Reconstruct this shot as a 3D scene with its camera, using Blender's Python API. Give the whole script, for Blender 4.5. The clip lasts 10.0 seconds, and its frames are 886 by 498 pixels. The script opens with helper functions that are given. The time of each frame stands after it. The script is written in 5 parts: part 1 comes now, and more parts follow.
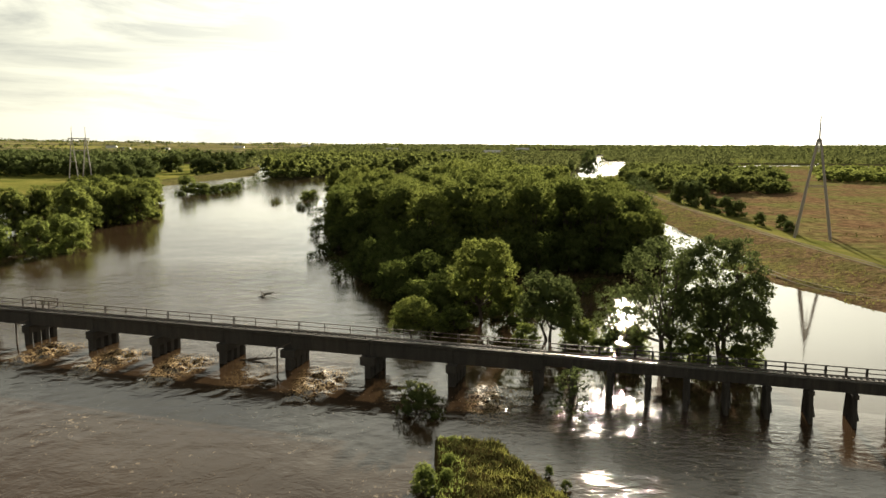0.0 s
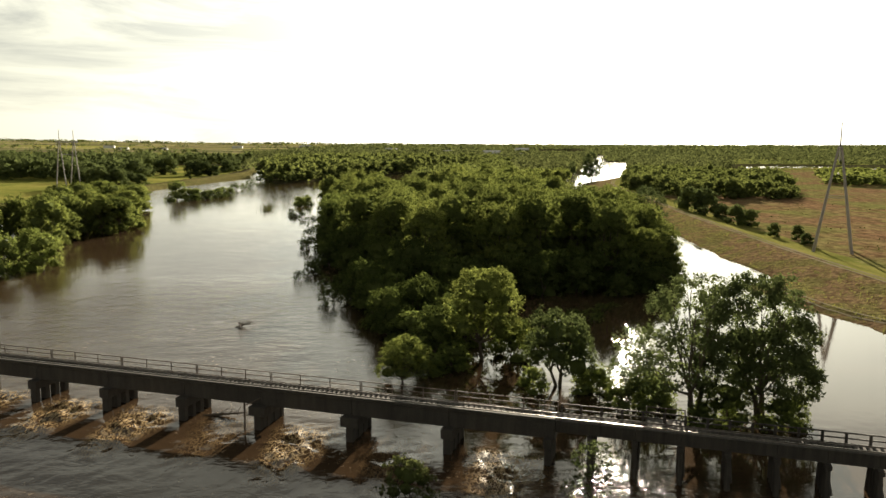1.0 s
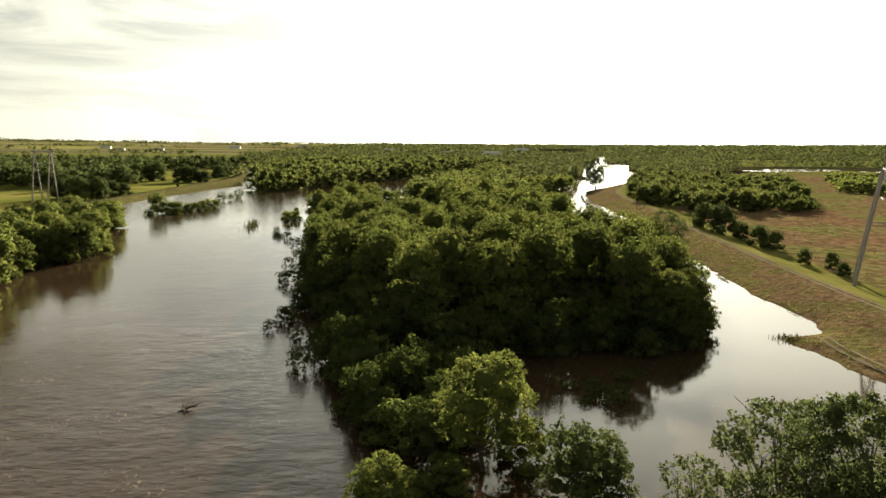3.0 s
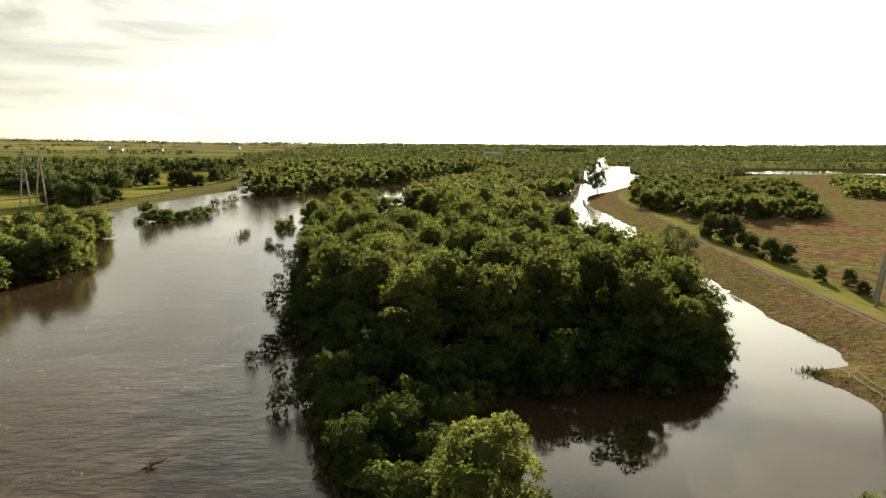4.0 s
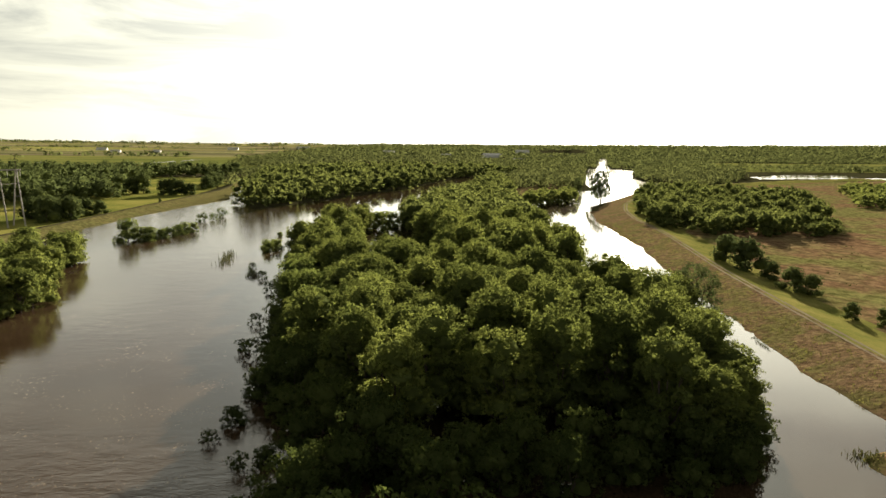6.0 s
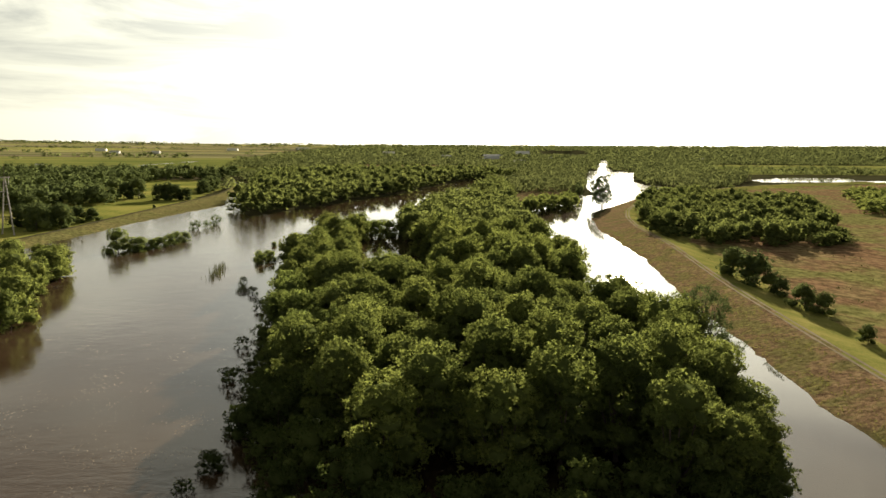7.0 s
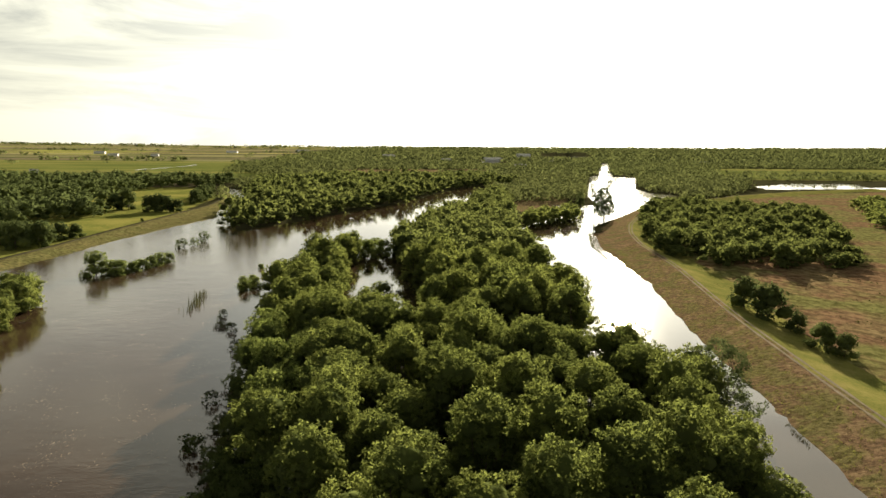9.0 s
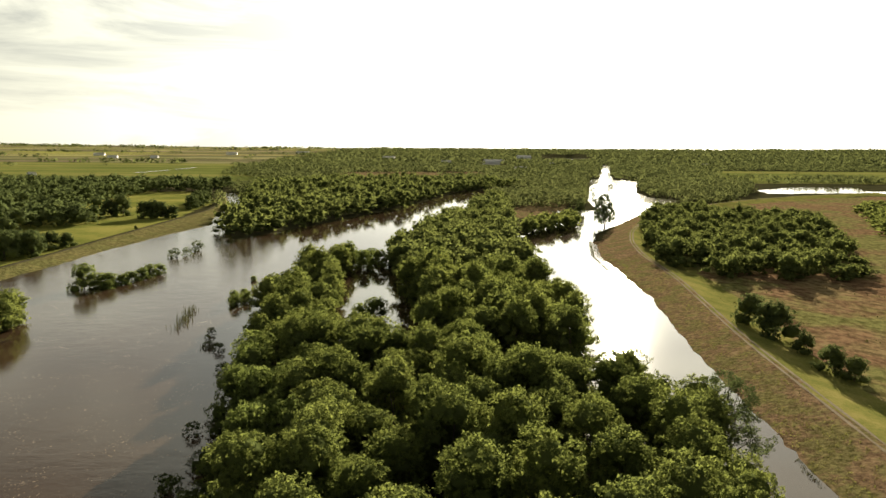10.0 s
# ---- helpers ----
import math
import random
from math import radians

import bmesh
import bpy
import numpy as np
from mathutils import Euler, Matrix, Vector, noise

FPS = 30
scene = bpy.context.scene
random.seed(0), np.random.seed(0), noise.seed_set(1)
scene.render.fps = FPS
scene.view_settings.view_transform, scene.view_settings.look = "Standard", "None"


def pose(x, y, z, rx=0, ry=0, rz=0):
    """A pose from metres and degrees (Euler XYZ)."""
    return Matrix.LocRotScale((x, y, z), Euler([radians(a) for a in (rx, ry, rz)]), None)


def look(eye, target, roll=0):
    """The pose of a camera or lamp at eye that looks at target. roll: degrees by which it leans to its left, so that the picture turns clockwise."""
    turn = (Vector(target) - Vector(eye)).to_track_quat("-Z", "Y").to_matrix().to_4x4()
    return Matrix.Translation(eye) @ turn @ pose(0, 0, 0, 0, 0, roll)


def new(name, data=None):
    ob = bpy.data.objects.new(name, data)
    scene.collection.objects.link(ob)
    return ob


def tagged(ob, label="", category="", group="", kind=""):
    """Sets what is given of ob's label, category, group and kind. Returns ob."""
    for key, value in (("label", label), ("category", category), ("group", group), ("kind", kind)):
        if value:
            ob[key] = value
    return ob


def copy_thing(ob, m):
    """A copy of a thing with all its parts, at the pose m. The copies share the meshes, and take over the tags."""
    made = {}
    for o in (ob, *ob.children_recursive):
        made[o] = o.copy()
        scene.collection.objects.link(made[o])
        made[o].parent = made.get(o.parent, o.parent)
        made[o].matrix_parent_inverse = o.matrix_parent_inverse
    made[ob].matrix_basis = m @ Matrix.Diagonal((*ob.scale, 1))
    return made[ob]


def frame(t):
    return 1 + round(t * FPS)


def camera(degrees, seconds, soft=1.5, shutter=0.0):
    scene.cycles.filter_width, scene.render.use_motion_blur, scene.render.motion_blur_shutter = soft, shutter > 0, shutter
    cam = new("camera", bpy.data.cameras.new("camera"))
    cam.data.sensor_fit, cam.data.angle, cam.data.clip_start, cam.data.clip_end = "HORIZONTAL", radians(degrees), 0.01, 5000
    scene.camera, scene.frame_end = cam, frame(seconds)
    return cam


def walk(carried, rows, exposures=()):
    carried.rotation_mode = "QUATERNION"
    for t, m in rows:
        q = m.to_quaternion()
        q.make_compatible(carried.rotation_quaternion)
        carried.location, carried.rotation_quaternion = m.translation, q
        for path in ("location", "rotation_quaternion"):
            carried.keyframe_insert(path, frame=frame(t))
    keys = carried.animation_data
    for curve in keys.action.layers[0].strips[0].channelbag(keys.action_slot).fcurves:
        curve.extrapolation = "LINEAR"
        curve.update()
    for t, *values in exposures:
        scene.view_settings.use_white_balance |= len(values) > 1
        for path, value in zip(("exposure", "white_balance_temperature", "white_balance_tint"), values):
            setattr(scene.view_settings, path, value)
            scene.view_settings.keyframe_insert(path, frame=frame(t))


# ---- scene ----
cam = camera(60.6, 10.0)
WAY = [
    (0.0, -0.045, 0.605, 26.708, -7.783, -0.051),
    (0.5, 0.192, 7.275, 27.883, -7.804, -0.070),
    (1.0, 0.428, 13.741, 29.114, -7.825, -0.085),
    (1.5, 0.667, 20.010, 30.398, -7.846, -0.099),
    (2.0, 0.912, 26.089, 31.733, -7.866, -0.110),
    (2.5, 1.167, 31.985, 33.118, -7.885, -0.118),
    (3.0, 1.436, 37.705, 34.550, -7.903, -0.125),
    (3.5, 1.723, 43.254, 36.028, -7.920, -0.128),
    (4.0, 2.032, 48.641, 37.550, -7.934, -0.129),
    (4.5, 2.365, 53.871, 39.115, -7.947, -0.128),
    (5.0, 2.728, 58.951, 40.719, -7.958, -0.125),
    (5.5, 3.124, 63.888, 42.361, -7.966, -0.118),
    (6.0, 3.556, 68.689, 44.040, -7.971, -0.110),
    (6.5, 4.029, 73.361, 45.754, -7.973, -0.099),
    (7.0, 4.545, 77.909, 47.500, -7.972, -0.086),
    (7.5, 5.110, 82.341, 49.277, -7.967, -0.070),
    (8.0, 5.726, 86.664, 51.083, -7.958, -0.051),
    (8.5, 6.397, 90.885, 52.916, -7.946, -0.031),
    (9.0, 7.128, 95.009, 54.774, -7.928, -0.008),
    (9.5, 7.922, 99.044, 56.655, -7.906, 0.018),
    (10.0, 8.782, 102.997, 58.558, -7.879, 0.046),
]
walk(cam, [(t, pose(x, y, z, 90 + pitch, 0, yaw) @ pose(0, 0, 0, 0, 0, 0.42)) for t, x, y, z, pitch, yaw in WAY])

# ---- light ----
SUN_AZIMUTH, SUN_HEIGHT = 13.6, 13.5
scene.view_settings.exposure = 1.57
sky_world = bpy.data.worlds.new("evening_sky")
scene.world = sky_world
sky_world.use_nodes = True
wt = sky_world.node_tree
wt.nodes.clear()


def wnode(kind, **values):
    n = wt.nodes.new(kind)
    for key, value in values.items():
        n.inputs[key].default_value = value
    return n


sky = wnode("ShaderNodeTexSky")
sky.sky_type, sky.sun_disc = "NISHITA", False
sky.sun_elevation, sky.sun_rotation = radians(SUN_HEIGHT), radians(SUN_AZIMUTH)
sky.air_density, sky.dust_density, sky.ozone_density = 1.0, 0.9, 1.0
w_coord = wnode("ShaderNodeTexCoord")
w_map = wnode("ShaderNodeMapping")
w_map.inputs["Scale"].default_value = (1.5, 1.5, 8.0)
w_map.inputs["Location"].default_value = (0.35, 0.0, 0.2)
w_noise = wnode("ShaderNodeTexNoise", Scale=1.9, Detail=6.0, Roughness=0.6, Distortion=0.7)
# thin evening cloud: pale grey to cream, thickest on the sun's side of the sky
w_ramp = wnode("ShaderNodeValToRGB")
w_ramp.color_ramp.elements[0].position, w_ramp.color_ramp.elements[0].color = 0.4, (0.1, 0.1, 0.086, 1)
w_ramp.color_ramp.elements[1].position, w_ramp.color_ramp.elements[1].color = 0.56, (0.196, 0.191, 0.15, 1)
w_sep = wnode("ShaderNodeSeparateXYZ")
w_side = wnode("ShaderNodeMapRange")
w_side.interpolation_type = "SMOOTHSTEP"
for key, value in (("From Min", -0.35), ("From Max", 0.7), ("To Min", 0.7), ("To Max", 1.0)):
    w_side.inputs[key].default_value = value
w_cloud = wnode("ShaderNodeVectorMath")
w_cloud.operation = "SCALE"
# the cloud sheet is brightest at about the sun's height and thins out towards the zenith
w_high = wnode("ShaderNodeValToRGB")
w_high.color_ramp.elements.new(0.13)
w_high.color_ramp.elements.new(0.22)
for k, (height, share) in enumerate(((0.0, 1.02), (0.13, 0.92), (0.22, 1.4), (0.42, 0.34))):
    w_high.color_ramp.elements[k].position = height
    w_high.color_ramp.elements[k].color = (share, share, share, 1)
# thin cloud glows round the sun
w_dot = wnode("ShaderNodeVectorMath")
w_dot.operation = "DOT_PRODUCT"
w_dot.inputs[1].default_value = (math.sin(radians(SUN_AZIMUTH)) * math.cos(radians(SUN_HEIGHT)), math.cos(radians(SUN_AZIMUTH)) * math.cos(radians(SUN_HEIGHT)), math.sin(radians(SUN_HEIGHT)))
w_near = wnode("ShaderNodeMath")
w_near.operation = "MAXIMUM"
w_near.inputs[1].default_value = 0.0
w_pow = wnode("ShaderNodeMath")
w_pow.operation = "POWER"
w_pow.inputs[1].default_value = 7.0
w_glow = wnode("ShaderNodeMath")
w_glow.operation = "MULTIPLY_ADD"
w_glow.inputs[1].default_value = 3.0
w_both = wnode("ShaderNodeMath")
w_both.operation = "MULTIPLY"
w_strength = wnode("ShaderNodeVectorMath")
w_strength.operation = "MULTIPLY"
w_strength.inputs[1].default_value = (0.0135, 0.0134, 0.012)
w_sum = wnode("ShaderNodeVectorMath")
w_pale = wnode("ShaderNodeHueSaturation", Saturation=0.25)
w_bg = wnode("ShaderNodeBackground", Strength=1.0)
w_out = wnode("ShaderNodeOutputWorld")
wl = wt.links.new
wl(w_coord.outputs["Generated"], w_map.inputs["Vector"])
wl(w_coord.outputs["Generated"], w_sep.inputs["Vector"])
wl(w_sep.outputs["Y"], w_side.inputs["Value"])
wl(w_map.outputs["Vector"], w_noise.inputs["Vector"])
wl(w_noise.outputs["Fac"], w_ramp.inputs["Fac"])
wl(w_ramp.outputs["Color"], w_cloud.inputs[0])
wl(w_sep.outputs["Z"], w_high.inputs["Fac"])
wl(w_side.outputs["Result"], w_both.inputs[0])
wl(w_high.outputs["Color"], w_both.inputs[1])
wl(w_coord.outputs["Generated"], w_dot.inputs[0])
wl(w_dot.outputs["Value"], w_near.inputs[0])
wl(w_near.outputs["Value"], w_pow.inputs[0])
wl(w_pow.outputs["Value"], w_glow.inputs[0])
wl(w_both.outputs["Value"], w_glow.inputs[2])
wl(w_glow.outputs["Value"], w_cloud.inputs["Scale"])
wl(sky.outputs["Color"], w_pale.inputs["Color"])
wl(w_pale.outputs["Color"], w_strength.inputs[0])
wl(w_strength.outputs["Vector"], w_sum.inputs[0])
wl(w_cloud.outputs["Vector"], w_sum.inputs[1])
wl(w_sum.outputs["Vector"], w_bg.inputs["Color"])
wl(w_bg.outputs["Background"], w_out.inputs["Surface"])

sun = new("sun", bpy.data.lights.new("sun", "SUN"))
sun.data.energy, sun.data.angle, sun.data.color = 5.0, radians(0.6), (1.0, 0.88, 0.68)
to_sun = Vector((math.sin(radians(SUN_AZIMUTH)) * math.cos(radians(SUN_HEIGHT)), math.cos(radians(SUN_AZIMUTH)) * math.cos(radians(SUN_HEIGHT)), math.sin(radians(SUN_HEIGHT))))
sun.matrix_world = look(to_sun * 300, (0, 0, 0))

# ---- materials ----


class Nodes:
    """A small builder of node materials."""

    def __init__(self, name):
        self.mat = bpy.data.materials.new(name)
        self.mat.use_nodes = True
        self.tree = self.mat.node_tree
        self.bsdf = self.tree.nodes["Principled BSDF"]
        self.out = self.tree.nodes["Material Output"]

    def node(self, kind, **values):
        n = self.tree.nodes.new(kind)
        for key, value in values.items():
            n.inputs[key].default_value = value
        return n

    def link(self, a, b):
        self.tree.links.new(a, b)

    def place(self, scale=(1, 1, 1), rz=0.0):
        geo = self.node("ShaderNodeNewGeometry")
        m = self.node("ShaderNodeMapping")
        m.inputs["Scale"].default_value = scale
        m.inputs["Rotation"].default_value = (0, 0, rz)
        self.link(geo.outputs["Position"], m.inputs["Vector"])
        return m.outputs["Vector"]

    def noise(self, scale, detail=4.0, rough=0.6, stretch=(1, 1, 1), rz=0.0):
        n = self.node("ShaderNodeTexNoise", Scale=scale, Detail=detail, Roughness=rough)
        self.link(self.place(stretch, rz), n.inputs["Vector"])
        return n.outputs["Fac"]

    def ramp(self, value, *stops):
        r = self.node("ShaderNodeValToRGB")
        e = r.color_ramp.elements
        while len(e) < len(stops):
            e.new(0.5)
        for el, (p, c) in zip(e, stops):
            el.position, el.color = p, (*c, 1) if len(c) == 3 else c
        self.link(value, r.inputs["Fac"])
        return r.outputs["Color"]

    def mix(self, fac, a, b, blend="MIX"):
        m = self.node("ShaderNodeMix")
        m.data_type, m.blend_type = "RGBA", blend
        for key, value in (("Factor", fac), ("A", a), ("B", b)):
            if isinstance(value, (tuple, float, int)):
                m.inputs[key].default_value = (*value, 1) if isinstance(value, tuple) else value
            else:
                self.link(value, m.inputs[key])
        return m.outputs["Result"]

    def maths(self, op, a, b=0.0, clamp=False):
        m = self.node("ShaderNodeMath")
        m.operation, m.use_clamp = op, clamp
        for i, value in enumerate((a, b)):
            if isinstance(value, (int, float)):
                m.inputs[i].default_value = value
            else:
                self.link(value, m.inputs[i])
        return m.outputs["Value"]

    def bump(self, height, strength, distance, into=None):
        b = self.node("ShaderNodeBump", Strength=strength, Distance=distance)
        self.link(height, b.inputs["Height"])
        if into is not None:
            self.link(into, b.inputs["Normal"])
        self.link(b.outputs["Normal"], self.bsdf.inputs["Normal"])
        return b.outputs["Normal"]

    def done(self, color=None, rough=0.8, metal=0.0, spec=None):
        if color is not None:
            if isinstance(color, tuple):
                self.bsdf.inputs["Base Color"].default_value = (*color, 1)
            else:
                self.link(color, self.bsdf.inputs["Base Color"])
        if isinstance(rough, float):
            self.bsdf.inputs["Roughness"].default_value = rough
        else:
            self.link(rough, self.bsdf.inputs["Roughness"])
        self.bsdf.inputs["Metallic"].default_value = metal
        if spec is not None:
            self.bsdf.inputs["Specular IOR Level"].default_value = spec
        return self.mat


def leaf_material(name, dark, mid, light, glow=0.45, through_leaf=(0.34, 0.41, 0.08), share=0.6):
    """Thin leaves: a matt face and light that comes through from behind."""
    n = Nodes(name)
    geo = n.node("ShaderNodeNewGeometry")
    info = n.node("ShaderNodeObjectInfo")
    mixed = n.maths("ADD", n.maths("MULTIPLY", geo.outputs["Random Per Island"], 0.25), n.maths("MULTIPLY", info.outputs["Random"], 0.75))
    big = n.noise(0.12, 3.0)
    value = n.maths("ADD", n.maths("MULTIPLY", mixed, 0.65), n.maths("SUBTRACT", n.maths("ADD", big, n.maths("MULTIPLY", n.noise(0.016, 3.0), 0.8)), 0.7))
    col = n.ramp(value, (0.2, dark), (0.5, mid), (0.82, light))
    n.done(col, 0.9, spec=0.0)
    tr = n.node("ShaderNodeBsdfTranslucent")
    n.link(n.mix(share, col, through_leaf), tr.inputs["Color"])
    mx = n.node("ShaderNodeMixShader", Fac=glow)
    n.link(n.bsdf.outputs["BSDF"], mx.inputs[1])
    n.link(tr.outputs["BSDF"], mx.inputs[2])
    n.link(mx.outputs["Shader"], n.out.inputs["Surface"])
    return n.mat


M_LEAF = leaf_material("tree_leaves", (0.078, 0.1, 0.034), (0.136, 0.162, 0.049), (0.2, 0.225, 0.062), 0.5, (0.255, 0.29, 0.06), 0.5)
M_LEAF_BRIGHT = leaf_material("young_leaves", (0.1, 0.13, 0.042), (0.145, 0.18, 0.055), (0.195, 0.23, 0.068), 0.5, (0.28, 0.33, 0.07), 0.5)
M_LEAF_MID = leaf_material("river_wood_leaves", (0.078, 0.096, 0.036), (0.134, 0.155, 0.052), (0.19, 0.212, 0.065), 0.5, (0.24, 0.27, 0.062), 0.5)
M_LEAF_DEEP = leaf_material("deep_green_leaves", (0.05, 0.068, 0.03), (0.078, 0.098, 0.04), (0.11, 0.132, 0.05), 0.4, (0.16, 0.2, 0.06), 0.4)
M_LEAF_FAR = leaf_material("distant_leaves", (0.05, 0.062, 0.028), (0.088, 0.104, 0.043), (0.138, 0.152, 0.06), 0.45, (0.22, 0.24, 0.065), 0.35)
# darker copy of the leaf colours, shade put in for growth before the wood
M_LEAF_SHADED = leaf_material("leaves_toned_for_shade", (0.045, 0.06, 0.02), (0.065, 0.085, 0.027), (0.095, 0.12, 0.034), 0.35, (0.18, 0.22, 0.04), 0.3)
# inner foliage, its colour darkened for the shade between leaf tufts
M_INNER_SHADE = leaf_material("inner_leaves_in_shade", (0.07, 0.088, 0.03), (0.095, 0.116, 0.038), (0.125, 0.148, 0.046), 0.4, (0.16, 0.19, 0.04), 0.4)
M_BLADE = leaf_material("mound_blades", (0.034, 0.038, 0.014), (0.056, 0.06, 0.02), (0.082, 0.08, 0.027), 0.3, (0.11, 0.11, 0.036), 0.3)
M_DRY = leaf_material("dry_grass_blades", (0.0864, 0.0648, 0.0302), (0.158, 0.108, 0.054), (0.216, 0.151, 0.0684), 0.3)


def plain(name, color, rough=0.8, metal=0.0, grain=6.0, vary=0.35, bump=0.3):
    n = Nodes(name)
    fine, coarse = n.noise(grain, 5.0), n.noise(grain * 0.12, 3.0)
    lo = tuple(c * (1 - vary) for c in color)
    hi = tuple(min(1, c * (1 + vary)) for c in color)
    col = n.mix(0.5, n.ramp(fine, (0.3, lo), (0.7, hi)), n.ramp(coarse, (0.3, lo), (0.7, hi)))
    if bump:
        n.bump(fine, bump, 0.02)
    return n.done(col, rough, metal)


M_BARK = plain("bark", (0.09, 0.07, 0.05), 0.9, grain=3.0)
M_CONCRETE = Nodes("weathered_concrete")
_c = M_CONCRETE
_streak = _c.noise(1.2, 5.0, 0.65, (1, 1, 0.12))
_spot = _c.noise(7.0, 5.0)
_c.bump(_spot, 0.4, 0.02)
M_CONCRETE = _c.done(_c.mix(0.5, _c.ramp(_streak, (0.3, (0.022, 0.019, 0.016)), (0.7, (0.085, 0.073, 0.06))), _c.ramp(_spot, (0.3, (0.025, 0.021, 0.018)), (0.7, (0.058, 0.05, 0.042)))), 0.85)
M_TIMBER = Nodes("creosoted_timber")
_c = M_TIMBER
_streak = _c.noise(2.0, 5.0, 0.65, (1, 1, 0.1))
_c.bump(_streak, 0.4, 0.02)
M_TIMBER = _c.done(_c.ramp(_streak, (0.3, (0.02, 0.017, 0.014)), (0.7, (0.062, 0.052, 0.042))), 0.8)
M_STEEL = plain("weathered_steel", (0.11, 0.085, 0.065), 0.8, 0.15, grain=9.0)
M_RAIL = plain("worn_rail_steel", (0.32, 0.28, 0.25), 0.28, 0.9, grain=9.0, vary=0.2)
M_BALLAST = plain("ballast", (0.08, 0.07, 0.06), 0.95, grain=14.0, bump=0.8)
M_PALE = plain("pale_galvanised_steel", (0.5, 0.48, 0.45), 0.45, 0.5, grain=8.0, vary=0.15)
M_POLE = plain("grey_pole_timber", (0.33, 0.3, 0.29), 0.75, grain=4.0, vary=0.2)


def grass(name, *stops, grain=1.4, patch=0.05, bump=0.6, stretch=(1, 1, 1), gain=1.6):
    n = Nodes(name)
    fine = n.noise(grain, 6.0, 0.7, stretch)
    coarse = n.noise(patch, 4.0, 0.6, stretch)
    both = n.maths("ADD", n.maths("MULTIPLY", fine, 0.45), n.maths("MULTIPLY", coarse, 0.55))
    both = n.maths("ADD", n.maths("MULTIPLY", n.maths("SUBTRACT", both, 0.5), gain), 0.5)
    col = n.ramp(both, *stops)
    n.bump(fine, bump, 0.25)
    return n.done(col, 0.95, spec=0.0)


M_MEADOW = grass("meadow_grass", (0.4, (0.12, 0.135, 0.032)), (0.5, (0.18, 0.185, 0.0459)), (0.6, (0.25, 0.23, 0.0649)), patch=0.02)


def patchy(name, first, second, third, size, fine, bump=0.8, stretch=(1, 1, 1)):
    """Rough ground: three kinds of growth in ragged patches, with a strong fine grain."""
    n = Nodes(name)
    grain = n.noise(fine, 7.0, 0.75, stretch)
    a = n.ramp(n.maths("ADD", n.noise(size, 6.0, 0.68, stretch, 0.6), n.maths("MULTIPLY", grain, 0.12)), (0.53, (0, 0, 0)), (0.63, (1, 1, 1)))
    b = n.ramp(n.noise(size * 2.7, 6.0, 0.7, stretch, 0.4), (0.47, (0, 0, 0)), (0.58, (1, 1, 1)))
    col = n.mix(a, n.mix(b, first, second), third)
    col = n.mix(n.ramp(grain, (0.4, (0, 0, 0)), (0.6, (1, 1, 1))), n.mix(0.62, col, (0.026, 0.022, 0.011)), n.mix(0.2, col, (0.37, 0.3, 0.16)))
    n.bump(grain, bump, 0.3)
    return n.done(col, 0.95, spec=0.0)


M_LEVEE_DRY = patchy("dry_bank_grass", (0.185, 0.112, 0.07), (0.25, 0.165, 0.095), (0.15, 0.135, 0.05), 0.11, 0.8, 1.0)
M_LEVEE_GREEN = grass("mown_bank_grass", (0.35, (0.121, 0.13, 0.0346)), (0.55, (0.19, 0.181, 0.0535)), (0.7, (0.251, 0.216, 0.0778)), patch=0.08)
M_LEVEE_OLIVE = patchy("olive_bank_grass", (0.132, 0.124, 0.0455), (0.166, 0.149, 0.0538), (0.116, 0.124, 0.0373), 0.06, 0.5)
M_FIELD = patchy("rough_brown_field", (0.2, 0.112, 0.066), (0.22, 0.155, 0.078), (0.16, 0.165, 0.05), 0.016, 0.3, 0.8, (1.1, 0.7, 1))
M_TRACK_SHADE = grass("track_and_crest_shade", (0.35, (0.06, 0.055, 0.035)), (0.65, (0.1, 0.09, 0.055)), grain=1.0)
M_FLOOR = grass("wet_woodland_floor", (0.35, (0.03, 0.032, 0.015)), (0.65, (0.06, 0.055, 0.028)))
M_TRACK = grass("dirt_track", (0.35, (0.18, 0.15, 0.105)), (0.65, (0.27, 0.232, 0.173)), grain=2.0)
M_TUFT = grass("mound_grass", (0.35, (0.0338, 0.0338, 0.0112)), (0.5, (0.075, 0.0525, 0.0225)), (0.68, (0.0713, 0.0675, 0.0188)), grain=1.5, patch=0.3)


def fields_material():
    """Far farmland: a patchwork of strips of crop, stubble and pasture."""
    n = Nodes("farmland")
    v = n.node("ShaderNodeTexVoronoi", Scale=1.0, Randomness=0.75)
    v.distance, v.feature = "CHEBYCHEV", "F1"
    n.link(n.place((1 / 900, 1 / 190, 1), 0.06), v.inputs["Vector"])
    sep = n.node("ShaderNodeSeparateColor")
    n.link(v.outputs["Color"], sep.inputs["Color"])
    col = n.ramp(sep.outputs["Red"], (0.0, (0.07, 0.085, 0.034)), (0.2, (0.15, 0.115, 0.08)), (0.38, (0.13, 0.15, 0.05)), (0.52, (0.42, 0.4, 0.09)), (0.66, (0.1, 0.12, 0.045)), (0.82, (0.36, 0.31, 0.17)), (1.0, (0.12, 0.095, 0.07)))
    return n.done(n.mix(0.2, col, n.ramp(n.noise(0.02, 5.0), (0.3, (0.118, 0.111, 0.0444)), (0.7, (0.266, 0.237, 0.111)))), 0.95, spec=0.0)


M_FARM = fields_material()
